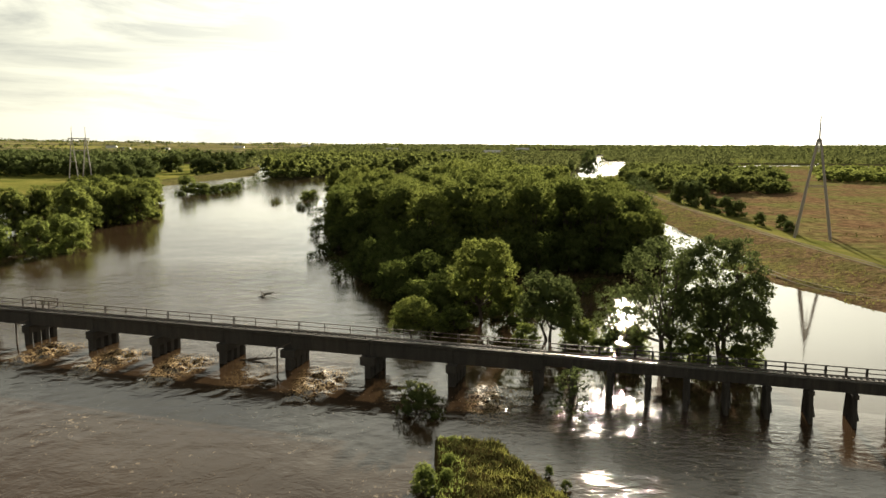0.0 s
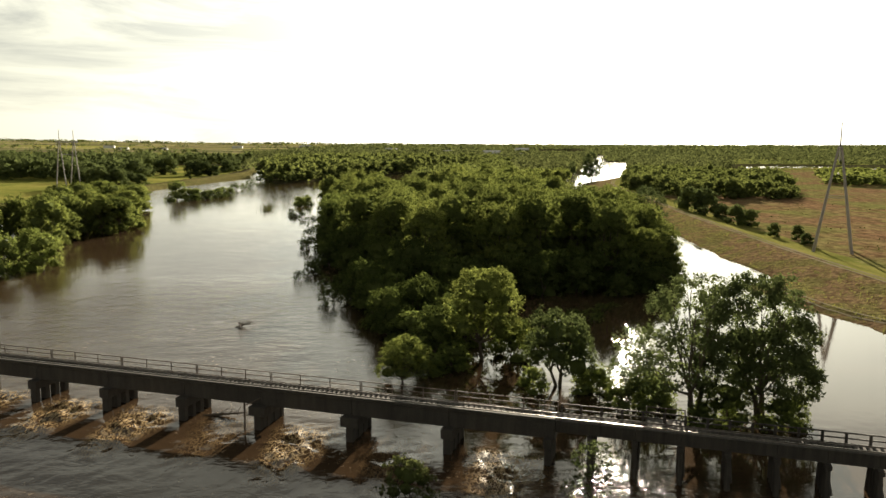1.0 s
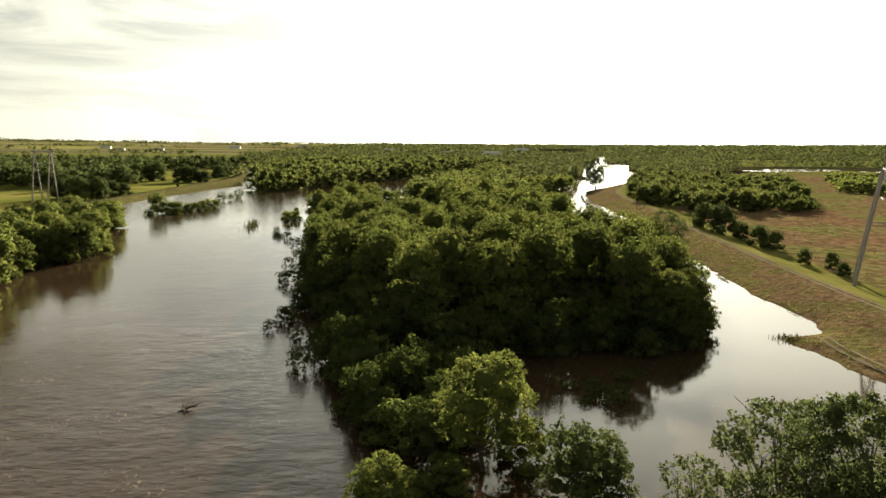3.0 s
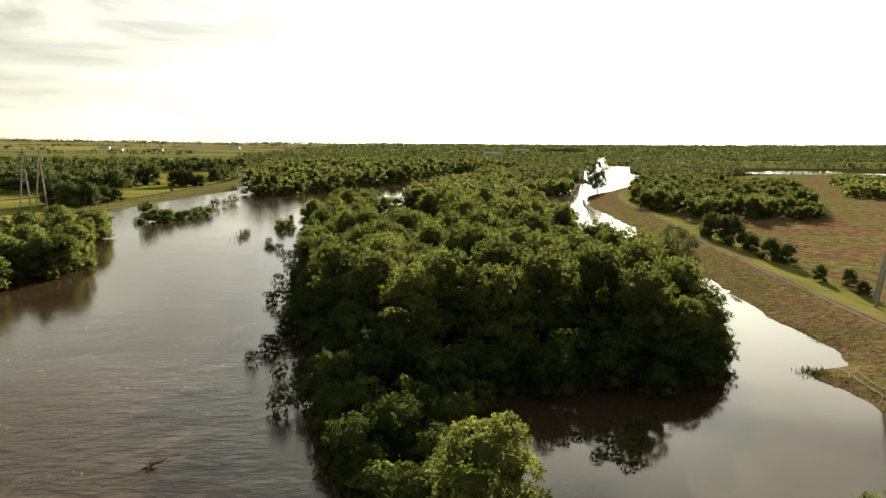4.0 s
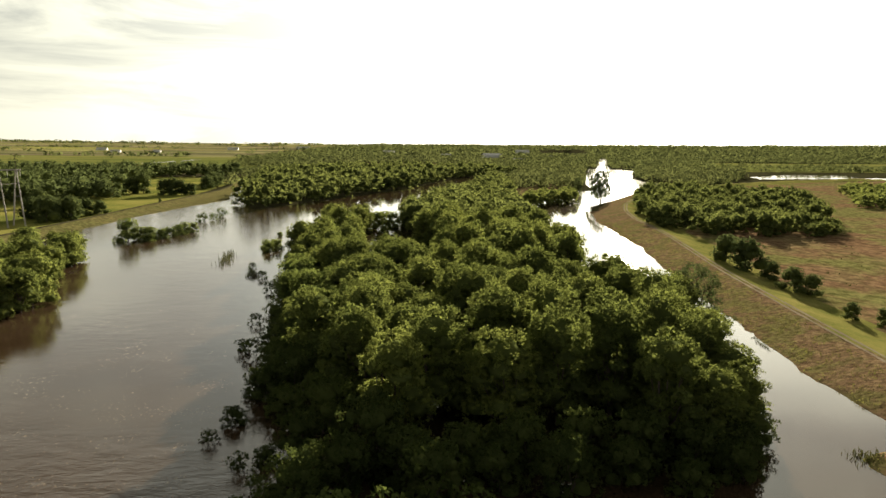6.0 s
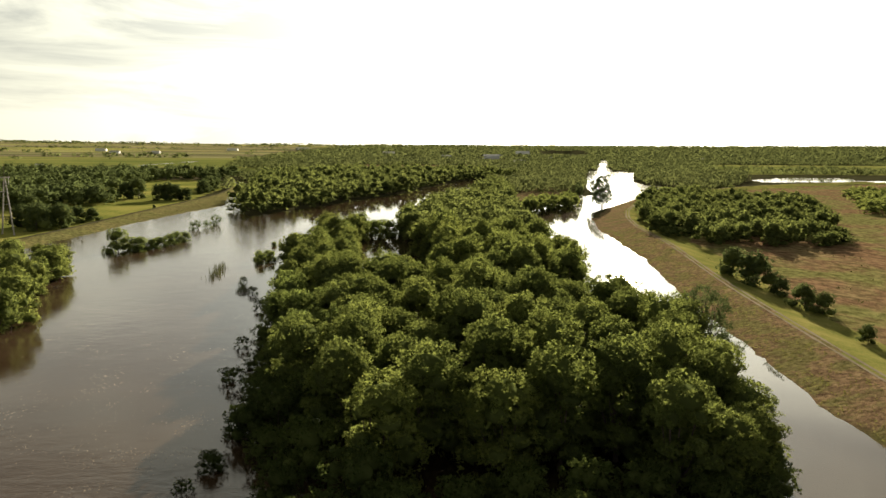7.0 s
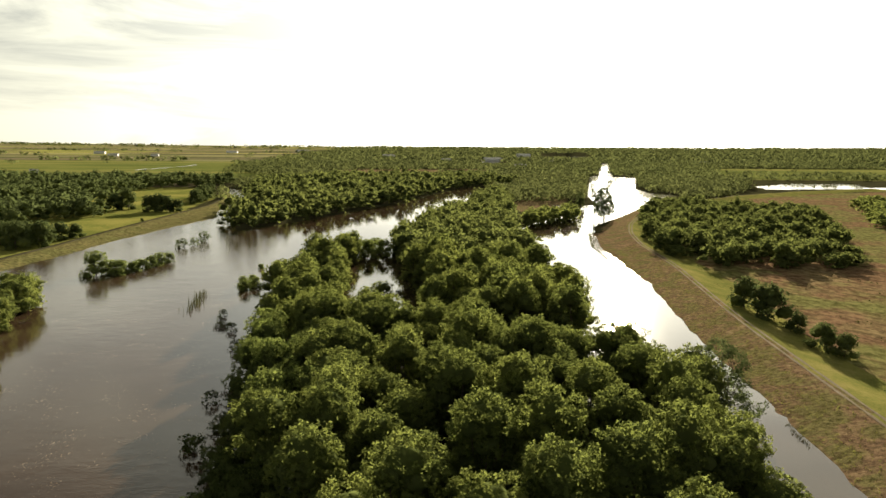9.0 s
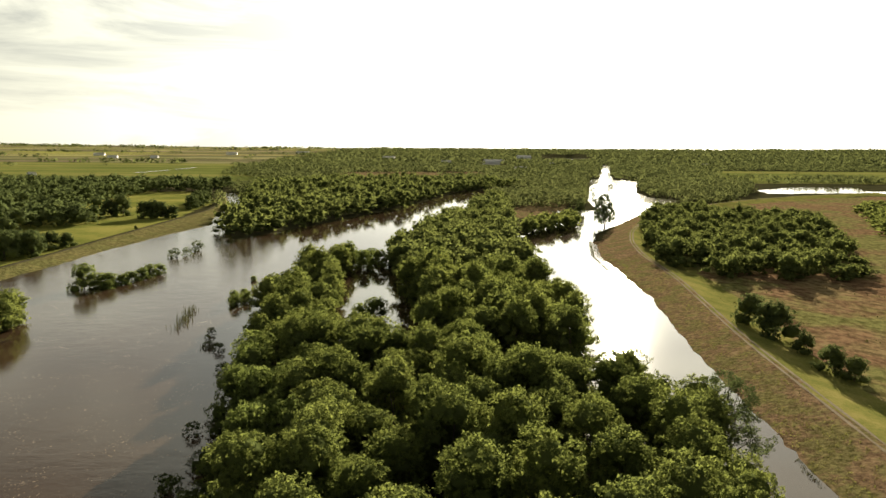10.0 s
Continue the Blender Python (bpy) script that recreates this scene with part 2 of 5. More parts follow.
M_PASTURE = grass("wide_green_crop", (0.35, (0.104, 0.122, 0.0333)), (0.5, (0.148, 0.163, 0.0444)), (0.65, (0.192, 0.185, 0.0592)), grain=0.03, patch=0.004, bump=0.0, stretch=(0.3, 1.6, 1), gain=2.4)


def water_material():
    """Silt-brown flood water: choppy in the river, calm in the flooded woods."""
    n = Nodes("silty_flood_water")
    geo = n.node("ShaderNodeNewGeometry")
    sep = n.node("ShaderNodeSeparateXYZ")
    n.link(geo.outputs["Position"], sep.inputs["Vector"])
    x, y = sep.outputs["X"], sep.outputs["Y"]
    # the river runs left of the line from (5, 60) over (-20, 170) to (-60, 400)
    edge = n.maths("SUBTRACT", n.maths("MULTIPLY", y, -0.19), x)
    river = n.maths("MULTIPLY", n.maths("ADD", edge, 24.0), 0.05, True)
    # below the bridge the whole stream is broken
    below = n.maths("SUBTRACT", 84.0, n.maths("ADD", n.maths("MULTIPLY", x, 0.286), n.maths("MULTIPLY", y, 0.958)))
    below = n.maths("MULTIPLY", below, 0.12, True)
    river = n.maths("MAXIMUM", river, n.maths("MULTIPLY", below, 0.8))
    roll = n.noise(0.1, 3.0, 0.5, (0.75, 1.35, 1), 0.5)
    swirl = n.noise(0.24, 4.0, 0.6, (0.8, 1.3, 1), -0.35)
    chop = n.noise(0.75, 5.0, 0.65, (0.75, 1.3, 1), 0.35)
    eddy = n.noise(0.22, 4.0, 0.55, (1.0, 1.0, 1), 0.5)
    eddy_node = eddy.node
    eddy_node.inputs["Distortion"].default_value = 0.5
    ripple = n.noise(0.9, 3.0, 0.5)
    gust = n.maths("MULTIPLY", n.maths("SUBTRACT", n.noise(0.03, 4.0, 0.6, (1.3, 0.5, 1)), 0.4), 4.0, True)
    lively = n.maths("MULTIPLY", river, n.maths("ADD", n.maths("MULTIPLY", gust, 0.5), 0.5))
    open_reach = n.maths("MULTIPLY", n.maths("SUBTRACT", y, 92.0), 0.01, True)
    lively = n.maths("MULTIPLY", lively, n.maths("SUBTRACT", 1.0, n.maths("MULTIPLY", open_reach, 0.84)))
    # rapids a little way above the bridge
    away = n.node("ShaderNodeVectorMath")
    away.operation = "DISTANCE"
    away.inputs[1].default_value = (-46.0, 148.0, 0.0)
    n.link(geo.outputs["Position"], away.inputs[0])
    rapids = n.maths("SUBTRACT", 1.0, n.maths("MULTIPLY", away.outputs["Value"], 1 / 34), True)
    lively = n.maths("ADD", lively, n.maths("MULTIPLY", rapids, 0.45))
    far_reach = n.maths("MULTIPLY", n.maths("SUBTRACT", y, 330.0), 0.008, True)
    lively = n.maths("ADD", lively, n.maths("MULTIPLY", n.maths("MULTIPLY", far_reach, river), 0.25))
    upstream = n.maths("ADD", n.maths("ADD", n.maths("MULTIPLY", swirl, 1.7), n.maths("MULTIPLY", chop, 0.75)), n.maths("MULTIPLY", roll, 1.6))
    downstream = n.maths("ADD", n.maths("ADD", n.maths("MULTIPLY", eddy, 0.75), n.maths("MULTIPLY", chop, 0.1)), n.maths("MULTIPLY", n.noise(2.4, 3.0, 0.5), 0.1))
    # broken water under the trestle, where the low sun glitters
    glint_at = n.node("ShaderNodeVectorMath")
    glint_at.operation = "DISTANCE"
    glint_at.inputs[1].default_value = (22.0, 74.0, 0.0)
    n.link(geo.outputs["Position"], glint_at.inputs[0])
    broken = n.maths("MULTIPLY", n.maths("SUBTRACT", 1.0, n.maths("MULTIPLY", glint_at.outputs["Value"], 1 / 30), True), n.noise(0.9, 4.0, 0.6, (0.8, 1.3, 1), 0.3))
    downstream = n.maths("ADD", downstream, n.maths("MULTIPLY", broken, 1.9))
    relief = n.maths("ADD", n.maths("MULTIPLY", upstream, n.maths("SUBTRACT", 1.0, below)), n.maths("MULTIPLY", downstream, below))
    h1 = n.maths("MULTIPLY", relief, n.maths("ADD", lively, 0.01))
    h2 = n.maths("MULTIPLY", ripple, 0.03)
    n.bump(n.maths("ADD", h1, h2), 1.0, 0.2)
    col = n.ramp(n.noise(0.04, 4.0), (0.3, (0.038, 0.0235, 0.013)), (0.7, (0.056, 0.0352, 0.0202)))
    fleck = n.ramp(n.maths("ADD", n.noise(1.5, 8.0, 0.75, (1, 0.7, 1), 0.5), n.maths("MULTIPLY", n.noise(0.12, 3.0), 0.35)), (0.79, (0, 0, 0)), (0.86, (1, 1, 1)))
    col = n.mix(n.maths("MULTIPLY", n.maths("MULTIPLY", fleck, river), 0.55), col, (0.5, 0.4, 0.28))
    # silty foam lines, coloured golden to stand for sunlit wave crests too
    foam_glint = n.node("ShaderNodeAttribute")
    foam_glint.attribute_name = "foam_glint"
    froth_glint = n.maths("MULTIPLY", foam_glint.outputs["Fac"], n.ramp(n.noise(1.5, 6.0, 0.62, (1.5, 0.7, 1), 0.3), (0.455, (0, 0, 0)), (0.5, (1, 1, 1)), (0.545, (0, 0, 0))))
    col = n.mix(froth_glint, col, (0.56, 0.4, 0.2))
    rough = n.maths("ADD", n.maths("ADD", n.maths("MULTIPLY", river, -0.015), 0.06), n.maths("MULTIPLY", froth_glint, 0.6, True))
    m = n.done(col, rough)
    n.bsdf.inputs["IOR"].default_value = 1.34
    n.link(n.maths("SUBTRACT", 0.5, n.maths("MULTIPLY", froth_glint, 0.4), True), n.bsdf.inputs["Specular IOR Level"])
    return m


M_WATER = water_material()

# ---- mesh helpers ----


def part(name, bm, material, parent=None, label=""):
    me = bpy.data.meshes.new(name)
    bm.to_mesh(me)
    bm.free()
    me.materials.append(material)
    ob = new(name, me)
    if parent is not None:
        ob.parent = parent
    return tagged(ob, label)


def raw(name, verts, faces, materials, parent=None, label="", normals=None):
    """A mesh object from numpy arrays of places and of equal-sided faces."""
    me = bpy.data.meshes.new(name)
    faces = np.asarray(faces, np.int32)
    me.vertices.add(len(verts))
    me.vertices.foreach_set("co", np.asarray(verts, np.float32).ravel())
    n, k = faces.shape
    me.loops.add(n * k)
    me.loops.foreach_set("vertex_index", faces.ravel())
    me.polygons.add(n)
    me.polygons.foreach_set("loop_start", np.arange(0, n * k, k, dtype=np.int32))
    me.update(calc_edges=True)
    if normals is not None:
        me.polygons.foreach_set("use_smooth", np.ones(n, bool))
        me.normals_split_custom_set_from_vertices(np.asarray(normals, np.float32))
    for m in materials:
        me.materials.append(m)
    ob = new(name, me)
    if parent is not None:
        ob.parent = parent
    return tagged(ob, label)


def box(bm, x0, x1, y0, y1, z0, z1, bevel=0.0):
    m = Matrix.Translation(((x0 + x1) / 2, (y0 + y1) / 2, (z0 + z1) / 2)) @ Matrix.Diagonal((x1 - x0, y1 - y0, z1 - z0, 1))
    made = bmesh.ops.create_cube(bm, size=1.0, matrix=m)["verts"]
    if bevel:
        edges = {e for v in made for e in v.link_edges}
        bmesh.ops.bevel(bm, geom=list(edges), offset=bevel, segments=1, affect="EDGES")
    return bm


def rod(bm, a, b, r0, r1=None, sides=6):
    a, b = Vector(a), Vector(b)
    turn = (b - a).to_track_quat("Z", "Y").to_matrix().to_4x4()
    m = Matrix.Translation((a + b) / 2) @ turn
    bmesh.ops.create_cone(bm, cap_ends=True, segments=sides, radius1=r0, radius2=r0 if r1 is None else r1, depth=(b - a).length, matrix=m)
    return bm


def empty(name, m, label, category, group=""):
    ob = new(name)
    ob.empty_display_size = 0.5
    ob.matrix_world = m
    return tagged(ob, label, category, group)


def inside(poly, x, y):
    """Which of the places (x, y) lie in the polygon."""
    p = np.asarray(poly, float)
    q = np.roll(p, -1, 0)
    x, y = np.asarray(x, float)[..., None], np.asarray(y, float)[..., None]
    up = (p[:, 1] > y) != (q[:, 1] > y)
    with np.errstate(divide="ignore", invalid="ignore"):
        cut = x < (q[:, 0] - p[:, 0]) * (y - p[:, 1]) / (q[:, 1] - p[:, 1]) + p[:, 0]
    return (up & cut).sum(-1) % 2 == 1


def line_distance(line, x, y):
    p = np.asarray(line, float)
    best = np.full(np.shape(x), 1e9)
    for (ax, ay), (bx, by) in zip(p[:-1], p[1:]):
        dx, dy = bx - ax, by - ay
        k = np.clip(((x - ax) * dx + (y - ay) * dy) / (dx * dx + dy * dy), 0, 1)
        best = np.minimum(best, np.hypot(x - ax - k * dx, y - ay - k * dy))
    return best


def depth_in(poly, x, y):
    """Distance to the polygon's edge: plus inside, minus outside."""
    d = line_distance(list(poly) + [poly[0]], x, y)
    return np.where(inside(poly, x, y), d, -d)


# ---- the plan: water, levees, woods ----
LEVEE_R = [(96, -60), (92, 60), (88, 150), (89, 200), (92, 250), (96, 310), (99, 340), (108, 420), (111, 489), (118, 540), (130, 590), (150, 645), (175, 702), (223, 784), (314, 885), (408, 963), (560, 1050)]
SHORE_R = [(84, -400), (78, 60), (73, 124), (67, 144), (65.5, 158), (63.6, 171), (74.5, 177), (76, 186), (75, 205), (77.5, 255), (80, 290), (83, 335), (90, 395), (91, 447), (92, 495), (100, 559), (111, 608), (140, 668), (176, 746), (238, 858), (262, 920)]
FLOOD = SHORE_R + [(257, 949), (243, 966), (248, 1046), (328, 1363), (296, 1398), (345, 1650), (481, 2288), (461, 2283), (325, 1646), (276, 1415), (265, 1435), (181, 1007), (160, 900), (150, 790), (105, 780), (92, 680), (60, 590), (30, 640), (62, 1010), (140, 1120), (120, 1140), (30, 1040), (-34, 790), (-82, 650), (-119, 560), (-146, 635), (-156, 690), (-171, 770), (-188, 850), (-212, 930), (-244, 1000), (-258, 990), (-232, 930), (-206, 850), (-186, 770), (-173, 700), (-158, 645), (-167, 585), (-174, 518), (-176, 459), (-179, 418), (-182, 300), (-184, 60), (-190, -400)]
LEVEE_L = [(-196, -60), (-192, 300), (-189, 435), (-188, 483), (-189, 554), (-188, 644), (-188, 732), (-196, 786), (-214, 871), (-246, 955)]
FAR_WATERS = [
    [(415, 1050), (550, 1075), (610, 1210), (520, 1210), (435, 1130)],
    [(548, 1045), (660, 1050), (690, 1130), (565, 1115)],
    [(112, 2250), (166, 2250), (198, 2680), (135, 2680)],
    [(395, 3050), (555, 3050), (690, 3760), (485, 3680)],
    [(322, 3000), (345, 3000), (352, 3200), (328, 3200)],
]
SCRUB = [[(60, 1700), (140, 1700), (200, 2300), (90, 2300)], [(250, 2300), (420, 2300), (600, 3100), (300, 3100)], [(-190, 1130), (20, 1130), (0, 1400), (-190, 1400)]]
CLEARINGS = [[(100, 2200), (180, 2200), (210, 2720), (120, 2720)], [(380, 2950), (570, 2950), (710, 3800), (460, 3720)], [(312, 2950), (355, 2950), (362, 3240), (320, 3240)], [(300, 880), (900, 960), (900, 1080), (720, 1300), (480, 1300), (400, 1060)], [(60, 640), (140, 700), (150, 830), (70, 780)]]
FIELD_R = [(94, 120), (100, 340), (110, 440), (120, 520), (135, 590), (180, 700), (228, 784), (318, 880), (412, 958), (600, 1030), (900, 1030), (900, 100), (300, 40)]
MEADOW_L = [(-192, 200), (-192, 640), (-215, 850), (-262, 960), (-300, 1000), (-420, 960), (-540, 700), (-700, 500), (-700, 200)]


def steps(*stops):
    """Grid lines: (from, spacing) pairs and a last end."""
    out = []
    for (a, d), (b, _) in zip(stops[:-1], stops[1:]):
        out += list(np.linspace(a, b, max(1, round((b - a) / d)), endpoint=False))
    return np.array(out + [stops[-1][0]])


def sheet(xs, ys):
    X, Y = np.meshgrid(xs, ys)
    n, m = len(xs), len(ys)
    a = (np.arange(m - 1)[:, None] * n + np.arange(n - 1)).ravel()
    return X.ravel(), Y.ravel(), np.stack([a, a + 1, a + n + 1, a + n], 1)


def wobble(x, y, size):
    return np.sin(x / size + 1.3 * np.sin(y / size * 0.7)) * np.cos(y / size * 1.1 + 0.9 * np.sin(x / size * 0.6))


def ground_height(x, y):
    jag = 0.9 * wobble(x, y, 5.0) + 0.5 * wobble(x, y, 1.9)
    wet = depth_in(FLOOD, x, y) + jag
    for poly in FAR_WATERS:
        wet = np.maximum(wet, depth_in(poly, x, y) + jag)
    z = np.clip(-0.22 * wet, -2.0, 0.7 + 0.15 * wobble(x, y, 30.0))
    r = np.clip(1 - (line_distance(LEVEE_R, x, y) - 2.2) / 13.0, 0, 1)
    z = np.maximum(z, np.where(r > 0, r * 3.1, -9) - np.where(wet > 0, 3.0, 0))
    l = np.clip(1 - (line_distance(LEVEE_L, x, y) - 2.0) / 10.0, 0, 1)
    z = np.maximum(z, np.where(l > 0, l * 2.4, -9) - np.where(wet > 0, 3.0, 0))
    rise = np.clip((np.hypot(x, y) - 2300) / 2600, 0, 1.3)
    return z + np.where(wet > 0, 0, 26 * rise**1.6)


gx = steps((-4200, 150), (-1200, 50), (-520, 12), (-260, 4), (-150, 6), (50, 2.5), (140, 5), (300, 15), (700, 60), (1400, 150), (4200, 1))
gy = steps((-600, 60), (-60, 12), (60, 3), (520, 5), (900, 9), (1300, 25), (2500, 80), (4950, 1))
X, Y, F = sheet(gx, gy)
Z = ground_height(X, Y)
ground = raw("ground", np.stack([X, Y, Z], 1), F, [M_FLOOR, M_MEADOW, M_LEVEE_DRY, M_LEVEE_GREEN, M_FIELD, M_FARM, M_PASTURE, M_LEVEE_OLIVE])
tagged(ground, "flat flood plain with meadow, grassy levees, brown fields and farmland", "ground", kind="structure")
cx, cy = X[F].mean(1), Y[F].mean(1)
kind = np.zeros(len(F), np.int32)
kind[inside(MEADOW_L, cx, cy)] = 1
kind[inside(FIELD_R, cx, cy)] = 4
kind[(cy > 1000) & (cx < 0.12 * cy - 420)] = 5
kind[(cy > 1080) & (cy < 2230) & (cx < 0.12 * cy - 420)] = 6
kind[(cy > 1300) & (cx > 0.36 * cy - 60) & (cy < 1900)] = 6
kind[inside([(-200, 1260), (120, 1400), (120, 1720), (-220, 1680)], cx, cy)] = 2
ld = line_distance(LEVEE_R, cx, cy)
river_side = depth_in(FLOOD, cx, cy) > -(11.5 + 0.03 * np.clip(cy - 150, 0, 400))
kind[(ld < 17)] = 3
crest_x = np.interp(cy, [p[1] for p in LEVEE_R], [p[0] for p in LEVEE_R])
wet_side = np.where(cy < 560, cx < crest_x, river_side)
kind[(ld < 26) & (cy < 560) & (cx < crest_x)] = 2
kind[(ld < 17) & wet_side & (ld > 1.5)] = 2
kind[(cx > 58) & (cx < 80) & (cy > 105) & (cy < 215)] = 2
kind[(line_distance(LEVEE_L, cx, cy) < 30) & (cx > np.interp(cy, [p[1] for p in LEVEE_L], [p[0] for p in LEVEE_L]))] = 7
kind[inside([(66, 700), (110, 760), (145, 905), (118, 915), (60, 770)], cx, cy)] = 2
ground.data.polygons.foreach_set("material_index", kind)
ground.data.polygons.foreach_set("use_smooth", np.ones(len(F), bool))

wx = steps((-800, 60), (-260, 12), (-72, 0.36), (8, 3), (110, 20), (900, 1))
wy = steps((-600, 60), (30, 6), (64, 0.36), (106, 3), (200, 10), (700, 40), (3500, 1))
X, Y, F = sheet(wx, wy)
# standing waves where the flood leaves the bridge openings
BU, BV, B0 = np.array((0.9583, -0.2857)), np.array((0.2857, 0.9583)), np.array((0.0, 83.78))
PIERS = [-47.2 - 10.3 * k for k in range(13, 0, -1)] + [-47.2, -37.5, -27.8, -18.8, -8.6, 1.4]
s, v = (X - B0[0]) * BU[0] + (Y - B0[1]) * BU[1], (X - B0[0]) * BV[0] + (Y - B0[1]) * BV[1]
wave = np.zeros(len(X))
for p, force in zip(PIERS[-7:], (1.0, 1.0, 1.0, 0.25, 0.9, 0.22, 0.7)):
    # a wedge of broken water behind each opening, widest close to the bridge
    mid = p + 5.3 - 0.1 * v
    a = np.abs(s - mid) / np.clip(3.9 + 0.16 * (v + 2), 0.8, 4.2)
    b = np.clip((2.5 - v) / 3.0, 0, 1) * np.clip((v + 13.0) / 8.0, 0, 1)
    wave = np.maximum(wave, np.clip(1.5 - 1.5 * a, 0, 1) * b * force)
rough_z = np.zeros(len(X))
near = (np.abs(s + 25) < 60) & (np.abs(v) < 40)
for i in np.nonzero(near)[0]:
    q = Vector((X[i] * 0.9, Y[i] * 0.55, 0.0))
    rough_z[i] = 0.45 * noise.noise(q) + 0.34 * (0.5 - abs(noise.noise(q * 1.9))) + 0.26 * (0.4 - abs(noise.noise(q * 3.6)))
Z = rough_z * (0.06 + 0.9 * wave)
foam_glint = np.clip(wave * (0.55 + 1.2 * rough_z) * 1.3, 0, 1)
water = raw("water", np.stack([X, Y, Z], 1), F, [M_WATER])
water.data.polygons.foreach_set("use_smooth", np.ones(len(F), bool))
water.data.attributes.new("foam_glint", "FLOAT", "POINT").data.foreach_set("value", foam_glint.astype(np.float32))
tagged(water, "silt-brown flood water, choppy river and calm flooded margins", "water", kind="structure")

# ruts of the track along the levee's crest
def ribbon(name, line, offset, width, lift, material, label):
    p = np.array(line, float)
    d = np.hypot(*np.diff(p, axis=0).T)
    at = np.r_[0, np.cumsum(d)]
    u = np.arange(0, at[-1], 3.0)
    px, py = np.interp(u, at, p[:, 0]), np.interp(u, at, p[:, 1])
    k = np.ones(9) / 9
    px[4:-4], py[4:-4] = np.convolve(px, k, "valid"), np.convolve(py, k, "valid")
    tx, ty = np.gradient(px), np.gradient(py)
    n = np.hypot(tx, ty)
    nx, ny = -ty / n, tx / n
    w = width * (0.8 + 0.3 * np.sin(u * 0.37) * np.sin(u * 0.11))
    rows = []
    for e in (offset - w / 2, offset + w / 2):
        qx, qy = px + nx * e, py + ny * e
        rows.append(np.stack([qx, qy, ground_height(qx, qy) + lift], 1))
    m = len(u)
    i = np.arange(m - 1)
    ob = raw(name, np.concatenate(rows), np.stack([i, i + 1, i + m + 1, i + m], 1), [material])
    return tagged(ob, label, "track", kind="structure")


for e in (-0.85, 0.85):
    ribbon("spit_track", [(86, 112), (80, 124), (74, 134), (70, 143), (68.6, 152), (69, 164), (70.5, 173)], e, 0.6, 0.05, M_TRACK, "worn wheel rut down a levee's grassy slope")
    ribbon("levee_track_right", LEVEE_R, e, 0.85, 0.06, M_TRACK, "worn dirt wheel rut along a grassy levee crest")
# one dark strip for the earth track and the crest's shaded side
ribbon("levee_track_left", LEVEE_L, 0.0, 2.4, 0.06, M_TRACK_SHADE, "track along a low levee crest, dark with its shaded side")

for line in ([(-573, 1535), (-566, 1600), (-560, 1680)], [(-561, 1715), (-560, 1790), (-566, 1860)]):
    ob = ribbon("flooded_ditch", line, 0.0, 10.0, 0.5, M_WATER, "narrow strip of flood water along a green field")
    tagged(ob, "", "water")

# ---- trees ----
rng = np.random.default_rng(7)


def unit(v):
    return v / np.maximum(np.linalg.norm(v, axis=-1, keepdims=True), 1e-9)


def leaf_sprays(points, normals, sizes, gen):
    """Small pointed leaf sprays, one three-cornered blade at each place."""
    n = len(points)
    side = unit(np.cross(normals, unit(gen.normal(size=(n, 3)))))
    along = np.cross(normals, side)
    s = sizes[:, None]
    tip = points + along * s * 0.72
    b, d = points - along * s * 0.5 + side * s * 0.44, points - along * s * 0.5 - side * s * 0.44
    verts = np.stack([tip, d, b], 1).reshape(-1, 3)
    return verts, np.arange(3 * n).reshape(-1, 3)


def crown_boughs(height, radius, count, gen, low=0.28, squat=1.0):
    """The boughs of a domed, uneven crown as ellipsoids (x, y, z, radius, flatness): a top, a shoulder and a skirt."""
    lean = gen.normal(size=2) * radius * 0.1
    r = radius * gen.uniform(0.54, 0.66)
    boughs = [(lean[0], lean[1], height - r * 0.8 * squat, r, 0.8 * squat)]
    rest = max(3, count - 1)
    for k in range(rest):
        a = 2.39996 * k + gen.uniform(-0.45, 0.45)
        up = 1 - (k + 0.5) / rest
        r = radius * gen.uniform(0.34, 0.54) * (1.0 if count < 12 else 0.84)
        out = radius * (0.64 - 0.26 * up) * gen.uniform(0.75, 1.15)
        flat = gen.uniform(0.6, 0.95) * squat
        z = height * (low + (1 - low) * (0.1 + 0.74 * up * gen.uniform(0.85, 1.1)))
        z = max(min(z, height - r * flat * 1.12), height * low + r * 0.3)
        boughs.append((out * math.cos(a) + lean[0], out * math.sin(a) + lean[1], z, r, flat))
    return boughs


